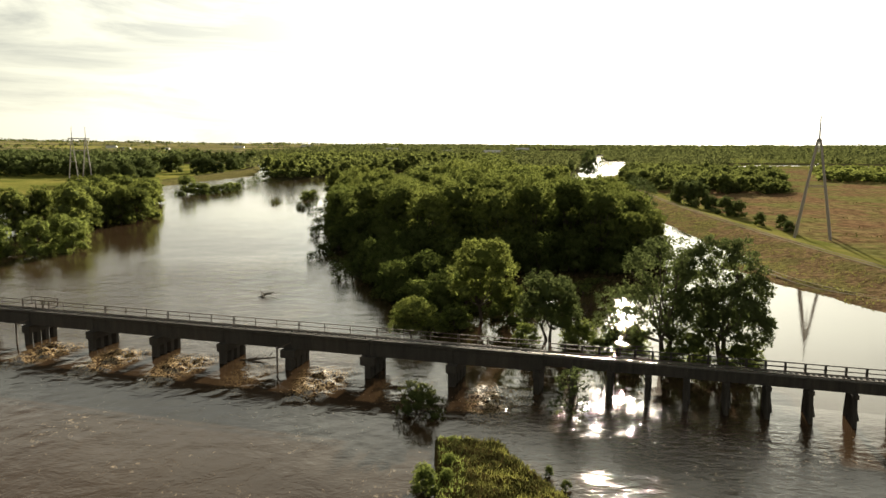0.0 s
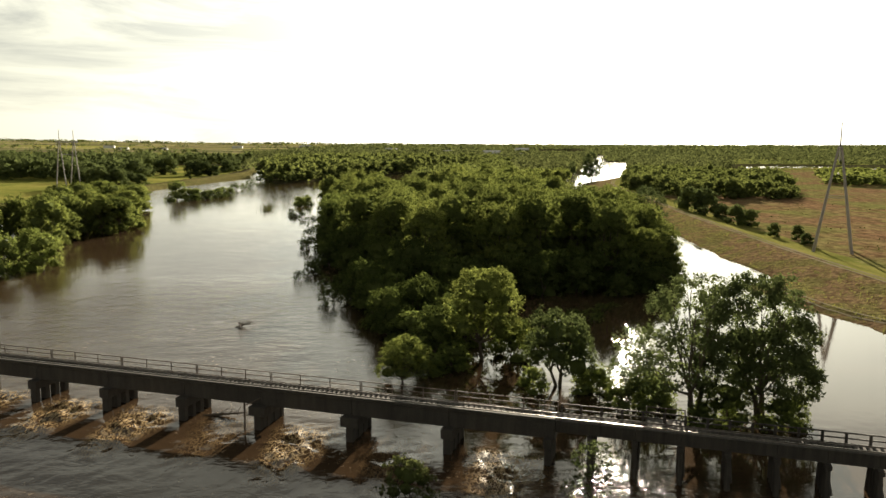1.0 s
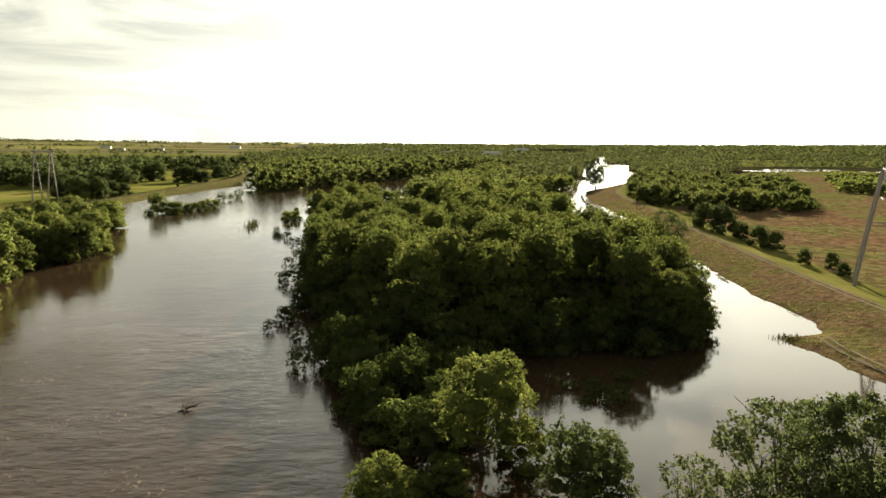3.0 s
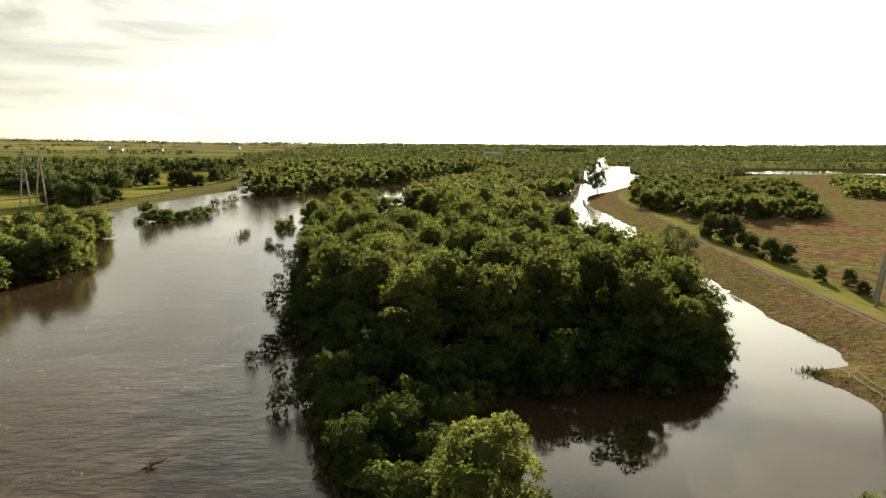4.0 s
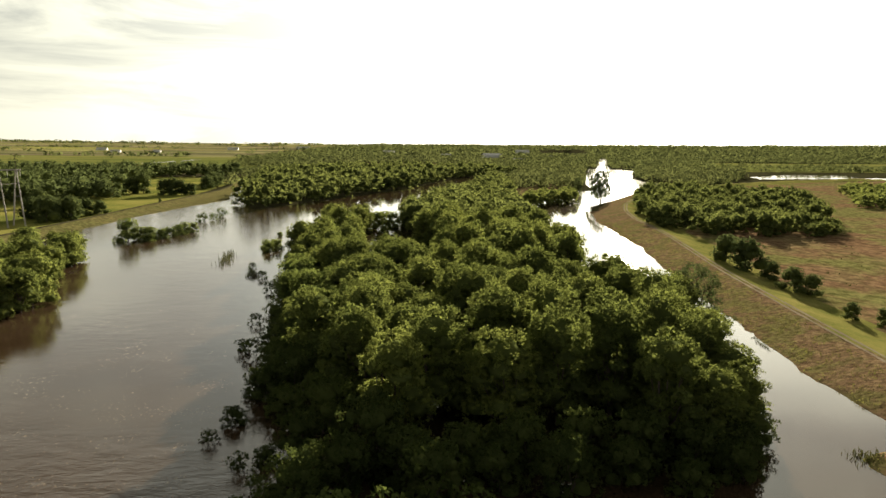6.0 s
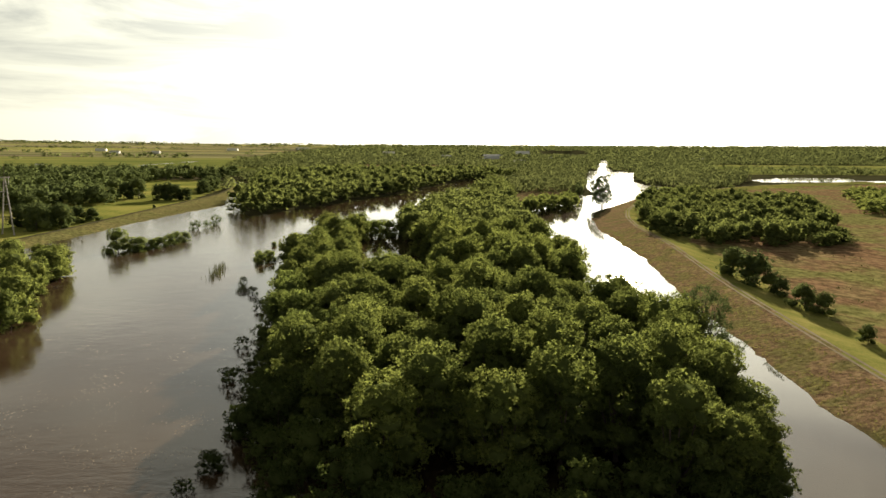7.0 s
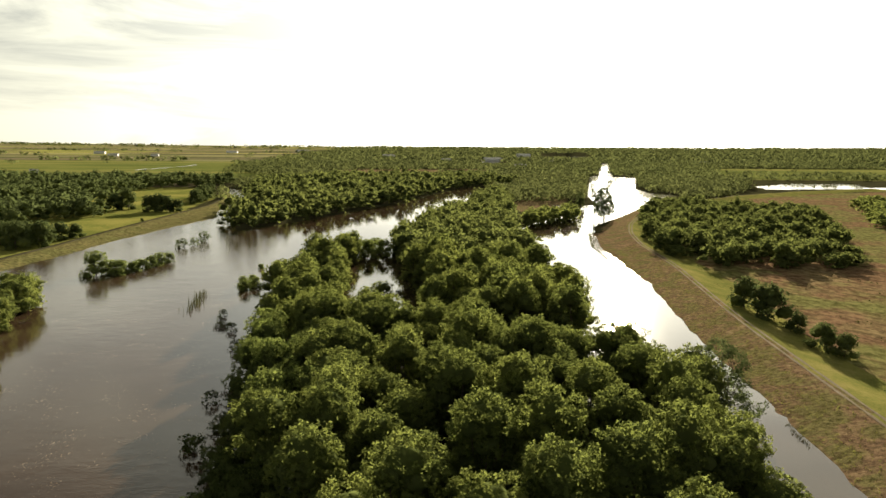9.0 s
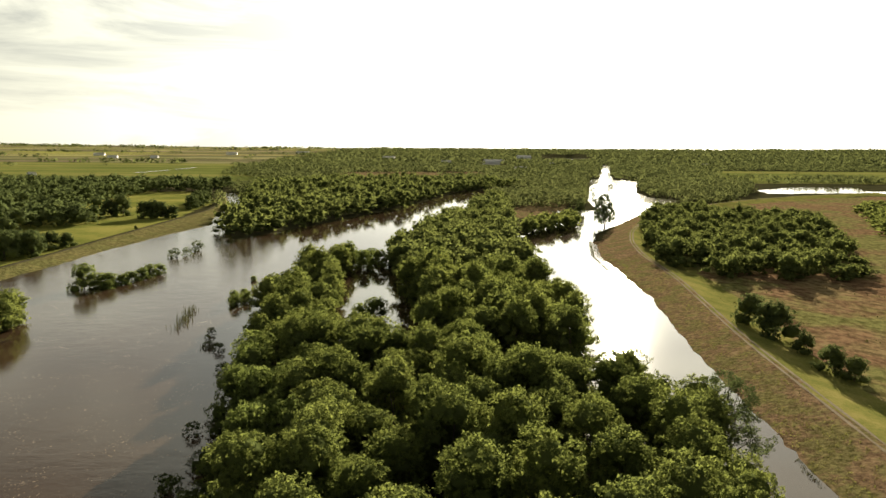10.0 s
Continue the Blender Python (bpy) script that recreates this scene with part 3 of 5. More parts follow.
def crown_leaves(boughs, per_area, size, gen, tuft=0.9, coarse=1.6, dense=0.9, mesh=(7, 10), fill=1.0, loose=0.55):
    """Leaf sprays in small tufts all over a crown's boughs, finer above and coarser below, over solid inner lumps of
    foliage coloured for the shade in the gaps.
    """
    spots, outs = [], []
    for i, (x, y, z, r, flat) in enumerate(boughs):
        m = max(6, int(fill * 4 * math.pi * r * r * (0.4 + 0.6 * flat) / (1.5 * tuft * tuft)))
        d = unit(gen.normal(size=(m, 3)) + (0, 0, 0.25))
        bulge = 1.0
        for wave, deep in ((2.6, 0.12), (5.5, 0.1), (10.0, 0.06)):
            ways = unit(gen.normal(size=(3, 3))) * wave
            bulge = bulge + deep * np.sin(d @ ways[0] + gen.uniform(0, 6)) * np.sin(d @ ways[1] + gen.uniform(0, 6)) * 1.4
        p = d * (bulge * gen.uniform(0.84, 1.1, m))[:, None] * (r, r, r * flat) + (x, y, z)
        shown = (p[:, 2] > 0.1) & (d[:, 2] > (-0.5 if dense >= 0.5 else -2))
        for j, (x2, y2, z2, r2, flat2) in enumerate(boughs):
            if j != i:
                shown &= (((p - (x2, y2, z2)) / (r2, r2, r2 * flat2)) ** 2).sum(1) > 0.7
        spots.append(p[shown])
        outs.append(unit(d / (1, 1, flat))[shown])
    spots, outs = np.concatenate(spots), np.concatenate(outs)
    under = outs[:, 2] < -0.25
    wide = tuft * gen.uniform(0.55, 1.35, len(spots))
    each = np.where(under, per_area / coarse**2, per_area) * 1.5 * wide * wide
    each = np.maximum(1, np.round(each)).astype(int)
    at = np.repeat(np.arange(len(spots)), each)
    n = len(at)
    puff = unit(gen.normal(size=(n, 3)) + 0.7 * outs[at])
    pts = spots[at] + puff * (wide[at] * gen.uniform(0.2, 0.85, n))[:, None] * (1, 1, 0.85)
    nrm = unit(0.8 * puff + loose * gen.normal(size=(n, 3)))
    scale = size * np.where(under[at], coarse, 1.0) * gen.uniform(0.6, 1.35, n)
    v, f = leaf_sprays(pts, nrm, scale, gen)
    soft = np.repeat(unit(0.48 * outs[at] + 0.36 * puff + 0.22 * nrm + (0, 0, 0.16)), 3, 0)
    rows, cols = mesh
    th, ph = np.meshgrid(np.linspace(0.02, math.pi - 0.02, rows), np.linspace(0, 2 * math.pi, cols, endpoint=False), indexing="ij")
    d = np.stack([np.sin(th) * np.cos(ph), np.sin(th) * np.sin(ph), np.cos(th)], -1).reshape(-1, 3)
    i, j = np.meshgrid(np.arange(rows - 1), np.arange(cols), indexing="ij")
    i, j, k = i.ravel(), j.ravel(), (j.ravel() + 1) % cols
    cf = np.concatenate([np.stack([i * cols + j, (i + 1) * cols + j, (i + 1) * cols + k], 1), np.stack([i * cols + j, (i + 1) * cols + k, i * cols + k], 1)])
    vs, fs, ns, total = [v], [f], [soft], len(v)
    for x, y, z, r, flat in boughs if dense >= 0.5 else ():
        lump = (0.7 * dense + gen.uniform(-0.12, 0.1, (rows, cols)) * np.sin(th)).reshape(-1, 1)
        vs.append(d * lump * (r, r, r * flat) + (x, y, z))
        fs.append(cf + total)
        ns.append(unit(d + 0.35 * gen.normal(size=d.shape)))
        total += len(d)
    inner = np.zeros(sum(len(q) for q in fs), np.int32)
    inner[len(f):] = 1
    return np.concatenate(vs), np.concatenate(fs), np.concatenate(ns), inner


def tree(name, label, height, radius, seed, count=10, density=7.0, leaf=0.42, low=0.28, material=None, stems=1, group="", category="tree", below=2.4, coarse=1.6, dense=0.9, tuft=0.9, fill=1.0, mesh=(7, 10)):
    """A broad tree: a tapered, forking trunk and a domed crown of leaf tufts."""
    gen = np.random.default_rng(seed)
    top = empty(name, Matrix(), label, category, group)
    boughs = crown_boughs(height, radius, count, gen, low)
    bm = bmesh.new()
    thick = 0.022 * height
    for k in range(stems):
        a = 2 * math.pi * k / stems + 0.6
        foot = Vector((math.cos(a), math.sin(a), 0)) * (0.35 * (stems > 1))
        fork = Vector((foot.x * 3 + gen.uniform(-0.4, 0.4), foot.y * 3 + gen.uniform(-0.4, 0.4), height * max(low, 0.2)))
        rod(bm, foot + Vector((0, 0, -below)), foot + Vector((0, 0, 0.3)), thick * 1.35, thick * 1.05, 7)
        rod(bm, foot + Vector((0, 0, 0.2)), fork, thick * 1.05, thick * 0.75, 7)
        for j, (x, y, z, r, _) in enumerate(boughs):
            if j % stems == k and z > height * 0.3:
                end = Vector((x, y, z + 0.3 * r))
                bend = fork.lerp(end, 0.5) + Vector((gen.uniform(-0.5, 0.5), gen.uniform(-0.5, 0.5), -0.06 * height))
                rod(bm, fork - Vector((0, 0, 0.2)), bend, thick * 0.5, thick * 0.3, 5)
                rod(bm, bend, end, thick * 0.3, thick * 0.1, 5)
                if dense < 0.6:
                    for _ in range(3):
                        tip = end + Vector((gen.uniform(-1, 1), gen.uniform(-1, 1), gen.uniform(-0.3, 0.8))) * r * 0.7
                        rod(bm, bend.lerp(end, gen.uniform(0.2, 0.9)), tip, thick * 0.16, thick * 0.05, 4)
    part("trunk", bm, M_BARK, top)
    v, f, soft, inner = crown_leaves(boughs, density, leaf, gen, tuft, coarse, dense, mesh, fill)
    crown = raw("crown", v, f, [material or M_LEAF, M_INNER_SHADE], top, "", soft)
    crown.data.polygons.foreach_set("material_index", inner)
    return top


def plant(master, x, y, scale=1.0, tall=1.0, turn=None, z=-0.9):
    ob = copy_thing(master, pose(x, y, z, 0, 0, rng.uniform(0, 360) if turn is None else turn))
    ob.scale = (scale, scale, scale * tall)
    return ob


def spread(poly, spacing, seed, jitter=0.42):
    """Uneven places, about one spacing apart, in a polygon."""
    gen = np.random.default_rng(seed)
    p = np.array(poly, float)
    (x0, y0), (x1, y1) = p.min(0), p.max(0)
    out = []
    for i, y in enumerate(np.arange(y0, y1 + spacing, spacing * 0.87)):
        for x in np.arange(x0 - spacing * 0.5 * (i % 2), x1 + spacing, spacing):
            q = (x + gen.uniform(-jitter, jitter) * spacing, y + gen.uniform(-jitter, jitter) * spacing)
            if inside(p, *q):
                out.append(q)
    return out


FLOODED = "broad leafy green tree standing in brown flood water"
# the first of each kind stands out of sight, in the wood behind the camera
oaks = [tree("tree", FLOODED, 18.0, 6.5, 11 + k, 16 + k % 3, 13.0, 0.32, 0.04, group="flooded woodland trees", dense=0.98) for k in range(5)]
youngs = [tree("tree", "bright green bushy tree standing in brown flood water", 10.0, 4.8, 31 + k, 8, 14.0, 0.3, 0.0, M_LEAF_BRIGHT, group="flooded woodland trees", tuft=0.8) for k in range(3)]
mids = [tree("tree", "broad leafy green tree in the river woodland", 17.0, 6.6, 51 + k, 14, 5.0, 0.5, 0.04, group="flooded woodland trees", dense=1.0, tuft=1.3) for k in range(4)]
bushes = [tree("shrub", "small dark green shrub standing in flood water", 2.6, 1.7, 71 + k, 6, 14.0, 0.24, 0.0, M_LEAF_SHADED, group="flooded shrubs", category="shrub", dense=0.5, coarse=1.3, tuft=0.42, mesh=(5, 7)) for k in range(3)]
for k, ob in enumerate(oaks + youngs + mids + bushes):
    ob.location = (-60 + 13 * k, -150, 0)

WOOD_FRONT = [(-6, 174), (6, 176), (20, 178), (38, 172), (45, 180), (51, 196), (57, 226), (59, 246), (48, 262), (30, 275), (5, 290), (-10, 298), (-28, 300), (-42, 297), (-32, 240), (-22, 205), (-13, 185)]
WOOD_STRIP = [(-44, 300), (-24, 302), (-27, 340), (-33, 380), (-36, 440), (-30, 470), (-42, 470), (-51, 430), (-56, 390), (-52, 340)]
WOOD_BACK = [(6, 302), (34, 286), (46, 292), (48, 330), (50, 372), (46, 430), (47, 500), (52, 570), (58, 700), (66, 850), (52, 850), (44, 795), (14, 665), (-10, 525), (-18, 460), (-8, 405), (2, 350)]
BANK_LEFT = [(-104, 212), (-101, 245), (-113, 300), (-126, 344), (-136, 352), (-152, 350), (-138, 280), (-128, 212)]
# the crowns that stand out, by their tops
CROWNS = [(-4, 177, 16.3), (2, 186, 17.6), (-9, 194, 17.0), (13, 200, 18.6), (39.5, 196, 18.8), (36, 174, 17.2), (-11, 215, 17.2), (27, 248, 20.0), (10, 224, 18.6), (31, 187, 18.6), (22, 184, 18.4), (13.5, 179, 16.2),
          (42.5, 175, 11.5), (-20, 208, 16.4), (46.5, 194, 14.5), (12, 253, 20.2), (-1, 244, 17.0), (-24.5, 221, 10.8), (34, 224, 17.0), (-2.5, 205, 14.6), (48, 214, 17.0), (24, 203, 19.0), (23, 222, 18.5),
          (44, 237, 16.4), (50, 246, 14.5), (42, 251, 17.0), (54, 212, 12.5), (51, 203, 15.0), (52, 190, 11.5), (48.5, 181, 10.5)]
for k, (x, y, top) in enumerate(CROWNS):
    wide = 1.12 if top > 17.5 else 1.02 if top > 15 else 0.85
    plant(oaks[k % 5], x, y, wide, (top + 0.9) / (18.0 * wide))
for x, y in spread(WOOD_FRONT, 10.0, 1):
    if min(math.hypot(x - a, y - b) for a, b, _ in CROWNS) < 7.0:
        continue
    top = rng.uniform(14.5, 19.0) if x > -0.2 * (y - 215) - 14 else rng.uniform(9.0, 13.5)
    if y < 200 and top > 12:
        top = rng.uniform(11.0, 15.5)
    if top < 13.5:
        plant(youngs[rng.integers(3)], x, y, rng.uniform(1.0, 1.25), top / 11.0)
    else:
        wide = rng.uniform(0.85, 1.1)
        plant(oaks[rng.integers(5)], x, y, wide, top / (18.0 * wide))
for x, y in spread(WOOD_STRIP, 9.5, 2):
    plant(mids[rng.integers(4)], x, y, rng.uniform(0.68, 0.92), rng.uniform(0.85, 1.05))
plant(youngs[0], -14, 352, 0.95, 0.9)
plant(youngs[1], -19, 348, 0.8, 0.9)
for x, y in ((-29, 456), (-22, 460), (-34, 464), (-15, 468), (-26, 472)):
    plant(youngs[rng.integers(3)], x, y, rng.uniform(0.8, 1.05))
back_rest = []
for x, y in spread(WOOD_BACK, 11.0, 3):
    if y < 400:
        plant(mids[rng.integers(4)], x, y, rng.uniform(0.82, 1.12), rng.uniform(0.95, 1.15))
    else:
        back_rest.append((x, y))
for x, y in spread(BANK_LEFT, 11.0, 4):
    plant(mids[rng.integers(4)], x, y, rng.uniform(0.72, 0.95), rng.uniform(0.8, 1.0))
for x, y, s in ((-97, 180, 0.95), (-91, 186, 0.9), (-104, 176, 0.85), (-100, 196, 0.9), (-112, 188, 0.9)):
    plant(youngs[rng.integers(3)], x, y, s)

for k in range(16):
    x = -9 + 3.7 * k
    plant(bushes[rng.integers(3)], x, 166 + 0.06 * x + rng.uniform(-2.5, 2.0), rng.uniform(1.4, 2.2), rng.uniform(0.7, 1.0))

# bushy trees that lean out over the river's edge, leaves coloured dark for shade
dark = tree("tree", "bushy tree toned dark for shade, leaning over brown flood water", 7.5, 4.2, 121, 8, 14.0, 0.29, 0.0, M_LEAF_SHADED, stems=2, group="flooded woodland trees", coarse=1.5, dense=0.8, tuft=0.7)
dark.location = (-30, -190, 0)
for x, y, k, h in ((-27, 195, 0.95, 0.9), (-25.5, 207, 1.1, 1.0), (-28.9, 183, 0.55, 0.9), (-20.6, 169.5, 0.42, 0.9), (-21, 186, 0.9, 0.9), (-16.5, 172, 0.9, 1.0), (-13, 162, 0.85, 1.0), (-30, 215, 0.8, 0.9), (-34, 234, 0.8, 0.7), (-36, 250, 0.7, 0.8), (-28, 199, 0.8, 0.8), (-9, 160, 1.1, 1.0), (-1, 163, 1.1, 1.0), (7, 166, 1.0, 1.0), (15, 168, 1.1, 1.0), (24, 170, 1.1, 1.0), (31, 169, 1.1, 1.0), (39, 167, 1.0, 1.0), (46, 171, 0.9, 0.9), (-6, 168, 1.3, 1.1), (-14, 180, 1.2, 1.1), (-21, 196, 1.2, 1.1), (3, 157, 1.15, 1.0), (11, 161, 1.0, 0.9), (19.5, 160, 1.1, 1.05), (28, 163, 0.9, 1.0), (35.5, 160, 0.75, 0.9), (43, 164, 0.8, 1.0), (50, 176, 0.8, 1.1)):
    plant(dark, x, y, k, h)

# drowned thicket before the wood's dark front
for x, y, k in ((-12, 148, 2.4), (-8, 146, 2.6), (-3, 147, 2.4), (1, 150, 2.2), (-6, 140, 2.2), (5, 146, 2.0), (-9, 136, 2.0), (8, 152, 1.8), (-1, 141, 2.3), (3, 137, 2.0)):
    plant(bushes[rng.integers(3)], x, y, k, rng.uniform(0.9, 1.2))
for x, y, k in ((23, 139, 1.1), (25.5, 137, 1.3), (27, 141, 0.9), (29, 147, 1.0), (20, 143, 1.0), (32, 150, 0.9), (24, 145, 0.8), (21, 136, 0.7)):
    plant(bushes[rng.integers(3)], x, y, k, rng.uniform(0.6, 0.9), None, -0.7)

# trees beside the bridge
dome = tree("tree", "domed leafy green tree in flood water beyond a railway bridge", 12.6, 6.2, 95, 13, 22.0, 0.25, 0.2, coarse=1.3, dense=0.75, tuft=0.7)
dome.matrix_world = pose(6.0, 114.5, 0, 0, 0, 40)
bright = tree("tree", "bushy many-stemmed green tree in flood water beyond a railway bridge", 9.4, 5.0, 96, 12, 22.0, 0.25, 0.2, M_LEAF_DEEP, stems=3, coarse=1.3, dense=0.75, tuft=0.6)
bright.matrix_world = pose(14.8, 103.4, 0, 0, 0, 140)
for x, y, k in ((-8, 131, 1.0), (-3.5, 136, 1.1), (-11, 143, 1.0), (2, 130, 0.9), (-6.5, 126, 0.8), (-14, 154, 1.1), (4, 141, 0.9)):
    plant(dark, x, y, k, 1.0)
plant(dark, 0.0, 118, 1.0, 1.0, 10)
plant(dark, 10.5, 116, 0.9, 0.9, 200)
plant(dome, -4.2, 104.6, 0.62, 0.82, 80)
slim = tree("tree", "sparse thin-stemmed tree beside a railway bridge in flood water", 8.6, 3.0, 91, 9, 12.0, 0.26, 0.06, M_LEAF_DEEP, stems=2, coarse=1.2, dense=0.3, tuft=0.6, fill=0.75)
slim.location = (22.4, 98.2, 0)
tall_a = tree("tree", "tall open-crowned tree with twin stems beside a railway bridge", 15.8, 6.0, 92, 16, 20.0, 0.25, 0.2, M_LEAF_DEEP, stems=2, coarse=1.2, dense=0.4, tuft=1.0, fill=0.8)
tall_a.location = (27.6, 92.2, 0)
plant(tall_a, 60, 236, 1.2, 0.95, 200)
tall_b = tree("tree", "tall full-crowned tree with twin stems beside a railway bridge", 15.4, 7.0, 97, 15, 26.0, 0.26, 0.16, M_LEAF_DEEP, stems=2, coarse=1.1, dense=0.4, tuft=1.0, fill=1.4)
tall_b.location = (34.9, 92.5, 0)
for x, y, k, tall in ((31.0, 91.0, 0.6, 0.9), (24.2, 94.0, 0.5, 1.0), (35.8, 90.0, 0.55, 0.8), (28.0, 90.2, 0.45, 0.8), (21.5, 95.5, 0.4, 1.1), (38.5, 92.0, 0.4, 0.7),
                      (2.0, 110.0, 0.6, 0.7), (-1.0, 107.5, 0.45, 0.8), (11.5, 102.0, 0.45, 0.8), (17.6, 101.6, 0.45, 0.8), (4.0, 124, 0.9, 0.8), (-4, 122, 0.8, 0.7), (19.5, 101.0, 0.42, 1.0), (24.6, 97.0, 0.4, 1.2), (20.5, 96.5, 0.33, 1.0)):
    plant(youngs[rng.integers(3)], x, y, k, tall)
slim_b = plant(slim, 13.0, 73.2, 0.72, 0.92, 30)
tagged(slim_b, "slender leafy sapling standing in flood water beside timber piles")
# the far woods' dark leaves give this shrub its shadowed tone
low = tree("shrub", "rounded shrub toned dark for shade, half drowned in flood water", 3.6, 2.4, 94, 7, 16.0, 0.24, 0.05, M_LEAF_FAR, dense=0.7, coarse=1.2, tuft=0.45, category="shrub", group="flooded shrubs")
low.location = (-2.4, 73.4, -0.6)

# shrubs out in the flood
for x, y, s in ((-30.4, 175.2, 1.1), (-23.7, 166, 1.2), (-20.4, 168, 1.2), (-19.8, 150.5, 1.4), (-16.1, 152.5, 1.8), (-38.5, 226, 1.2), (-36, 222, 1.5), (-62.6, 331, 1.1), (-58.8, 316, 1.0), (-55.0, 312, 1.3),
                (-47, 290, 1.5), (-41.8, 250, 1.4), (-20.2, 160, 0.9), (-17.5, 154, 0.9), (-14, 147, 1.2), (-62, 325, 0.7),
                (-128.5, 487, 2.5), (-126, 496, 1.9), (-124.9, 512, 2.6), (124, 758, 2.2), (237, 1150, 2.6), (247, 1185, 2.0), (331, 1495, 3.0), (203, 1090, 2.4), (176, 950, 2.0)):
    plant(bushes[rng.integers(3)], x, y, s * rng.uniform(0.85, 1.0), rng.uniform(0.85, 1.15), None, -0.3 * s)
for x, y, s in ((-70, 382, 0.34), (-66.5, 373, 0.38), (-64.5, 379, 0.36), (-68, 390, 0.3), (-72.5, 423, 0.26), (-135, 402, 0.85), (-130, 405, 0.62), (-127, 406, 0.5), (-125, 412, 0.48), (-123, 418, 0.5), (-121, 425, 0.5), (-120, 432, 0.48), (-118.5, 439, 0.45), (-126, 402, 0.4)):
    plant(youngs[rng.integers(3)], x, y, s * 1.5, rng.uniform(0.75, 1.0), None, -1.4)
plant(tall_b, 125.2, 649, 1.05, 1.5, 60)
plant(tall_b, 127.4, 757, 0.55, 1.7, 20)


def reed_bed(x0, y0, x1, y1, count, seed, height, wide):
    """Drowned reeds and twigs that stand out of the current."""
    gen = np.random.default_rng(seed)
    k = gen.random(count)[:, None]
    base = np.array((x0, y0, -0.3)) + k * np.array((x1 - x0, y1 - y0, 0)) + gen.normal(size=(count, 3)) * (wide, wide, 0)
    h = height * gen.uniform(0.4, 1.0, (count, 1))
    tip = base + np.concatenate([gen.normal(size=(count, 2)) * 0.3, h + 0.3], 1)
    side = unit(gen.normal(size=(count, 3)) * (1, 1, 0)) * 0.09
    v = np.stack([base - side, base + side, tip + side * 0.3, tip - side * 0.3], 1).reshape(-1, 3)
    return tagged(raw("reeds", v, np.arange(4 * count).reshape(-1, 4), [M_BLADE]), "patch of drowned reeds and twigs in the current", "reeds", kind="stuff")


reed_bed(-75, 336, -80, 366, 170, 5, 2.4, 1.3)
reed_bed(-60, 314, -57, 317, 90, 6, 1.4, 1.0)
reed_bed(98, 562, 88, 500, 500, 11, 0.7, 0.5)
reed_bed(88, 500, 86.5, 456, 260, 12, 0.5, 0.35)
reed_bed(64, 172, 69, 166, 900, 8, 0.7, 1.3)
reed_bed(76, 240, 74.5, 228, 120, 9, 0.4, 0.35)

# ---- land trees ----
land = tree("tree", "rounded dark green tree standing on grass", 9.0, 4.6, 111, 8, 9.0, 0.4, 0.0, M_LEAF_DEEP, group="meadow trees", below=0.6, tuft=0.9, dense=1.1)
land.location = (-34, -170, 0.6)
LAND = [(-206, 470, 1.5), (-199, 481, 1.4), (-205, 494, 1.6), (-203, 508, 1.3), (-200, 518, 1.1), (-214, 482, 1.6), (-217, 500, 1.5), (-224, 488, 1.3),
        (-221, 681, 0.85), (-214, 683, 0.95), (-207, 682, 0.9), (-200, 684, 0.7), (-211, 760, 0.8), (-214, 776, 0.9), (-216, 795, 0.95), (-219, 815, 0.9), (-223, 838, 0.8), (-228, 862, 0.8), (-192, 594, 0.16),
        (107, 341, 0.74), (109, 327, 0.84), (111, 311.5, 0.42), (109.5, 293, 0.5), (111.5, 286, 0.48), (107, 255, 0.3), (111, 248, 0.3), (108, 236, 0.26), (232, 724, 0.4), (241, 702, 0.4), (222, 735, 0.35), (252, 745, 0.35), (265, 720, 0.4),
        (-245, 700, 1.05), (-252, 694, 1.0), (-258, 560, 0.9)]
for x, y, s in LAND:
    s *= 1.05 if x < 0 and y < 520 else 1.75
    plant(land, x, y, s * rng.uniform(0.95, 1.08), rng.uniform(0.85, 1.1), None, float(ground_height(np.array([x * 1.0]), np.array([y * 1.0]))[0]) - 0.9 * s)


def crown_pattern(height, radius, count, density, leaf, seed, tuft=1.6):
    gen = np.random.default_rng(seed)
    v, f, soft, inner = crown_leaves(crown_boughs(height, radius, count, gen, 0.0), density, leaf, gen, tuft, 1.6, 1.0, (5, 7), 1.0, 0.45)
    return v / (radius, radius, height), f, soft, inner


# crowns of height 1 and radius 1, coarse and coarser
ROUGH = [crown_pattern(10.0, 4.6, 6, 1.1, 0.85, 500 + k, 1.4) for k in range(5)]
ROUGHER = [crown_pattern(10.0, 4.6, 5, 0.5, 1.15, 520 + k, 1.6) for k in range(5)]
BRUSHY = [crown_pattern(10.0, 5.5, 6, 0.85, 0.9, 540 + k, 1.5) for k in range(5)]


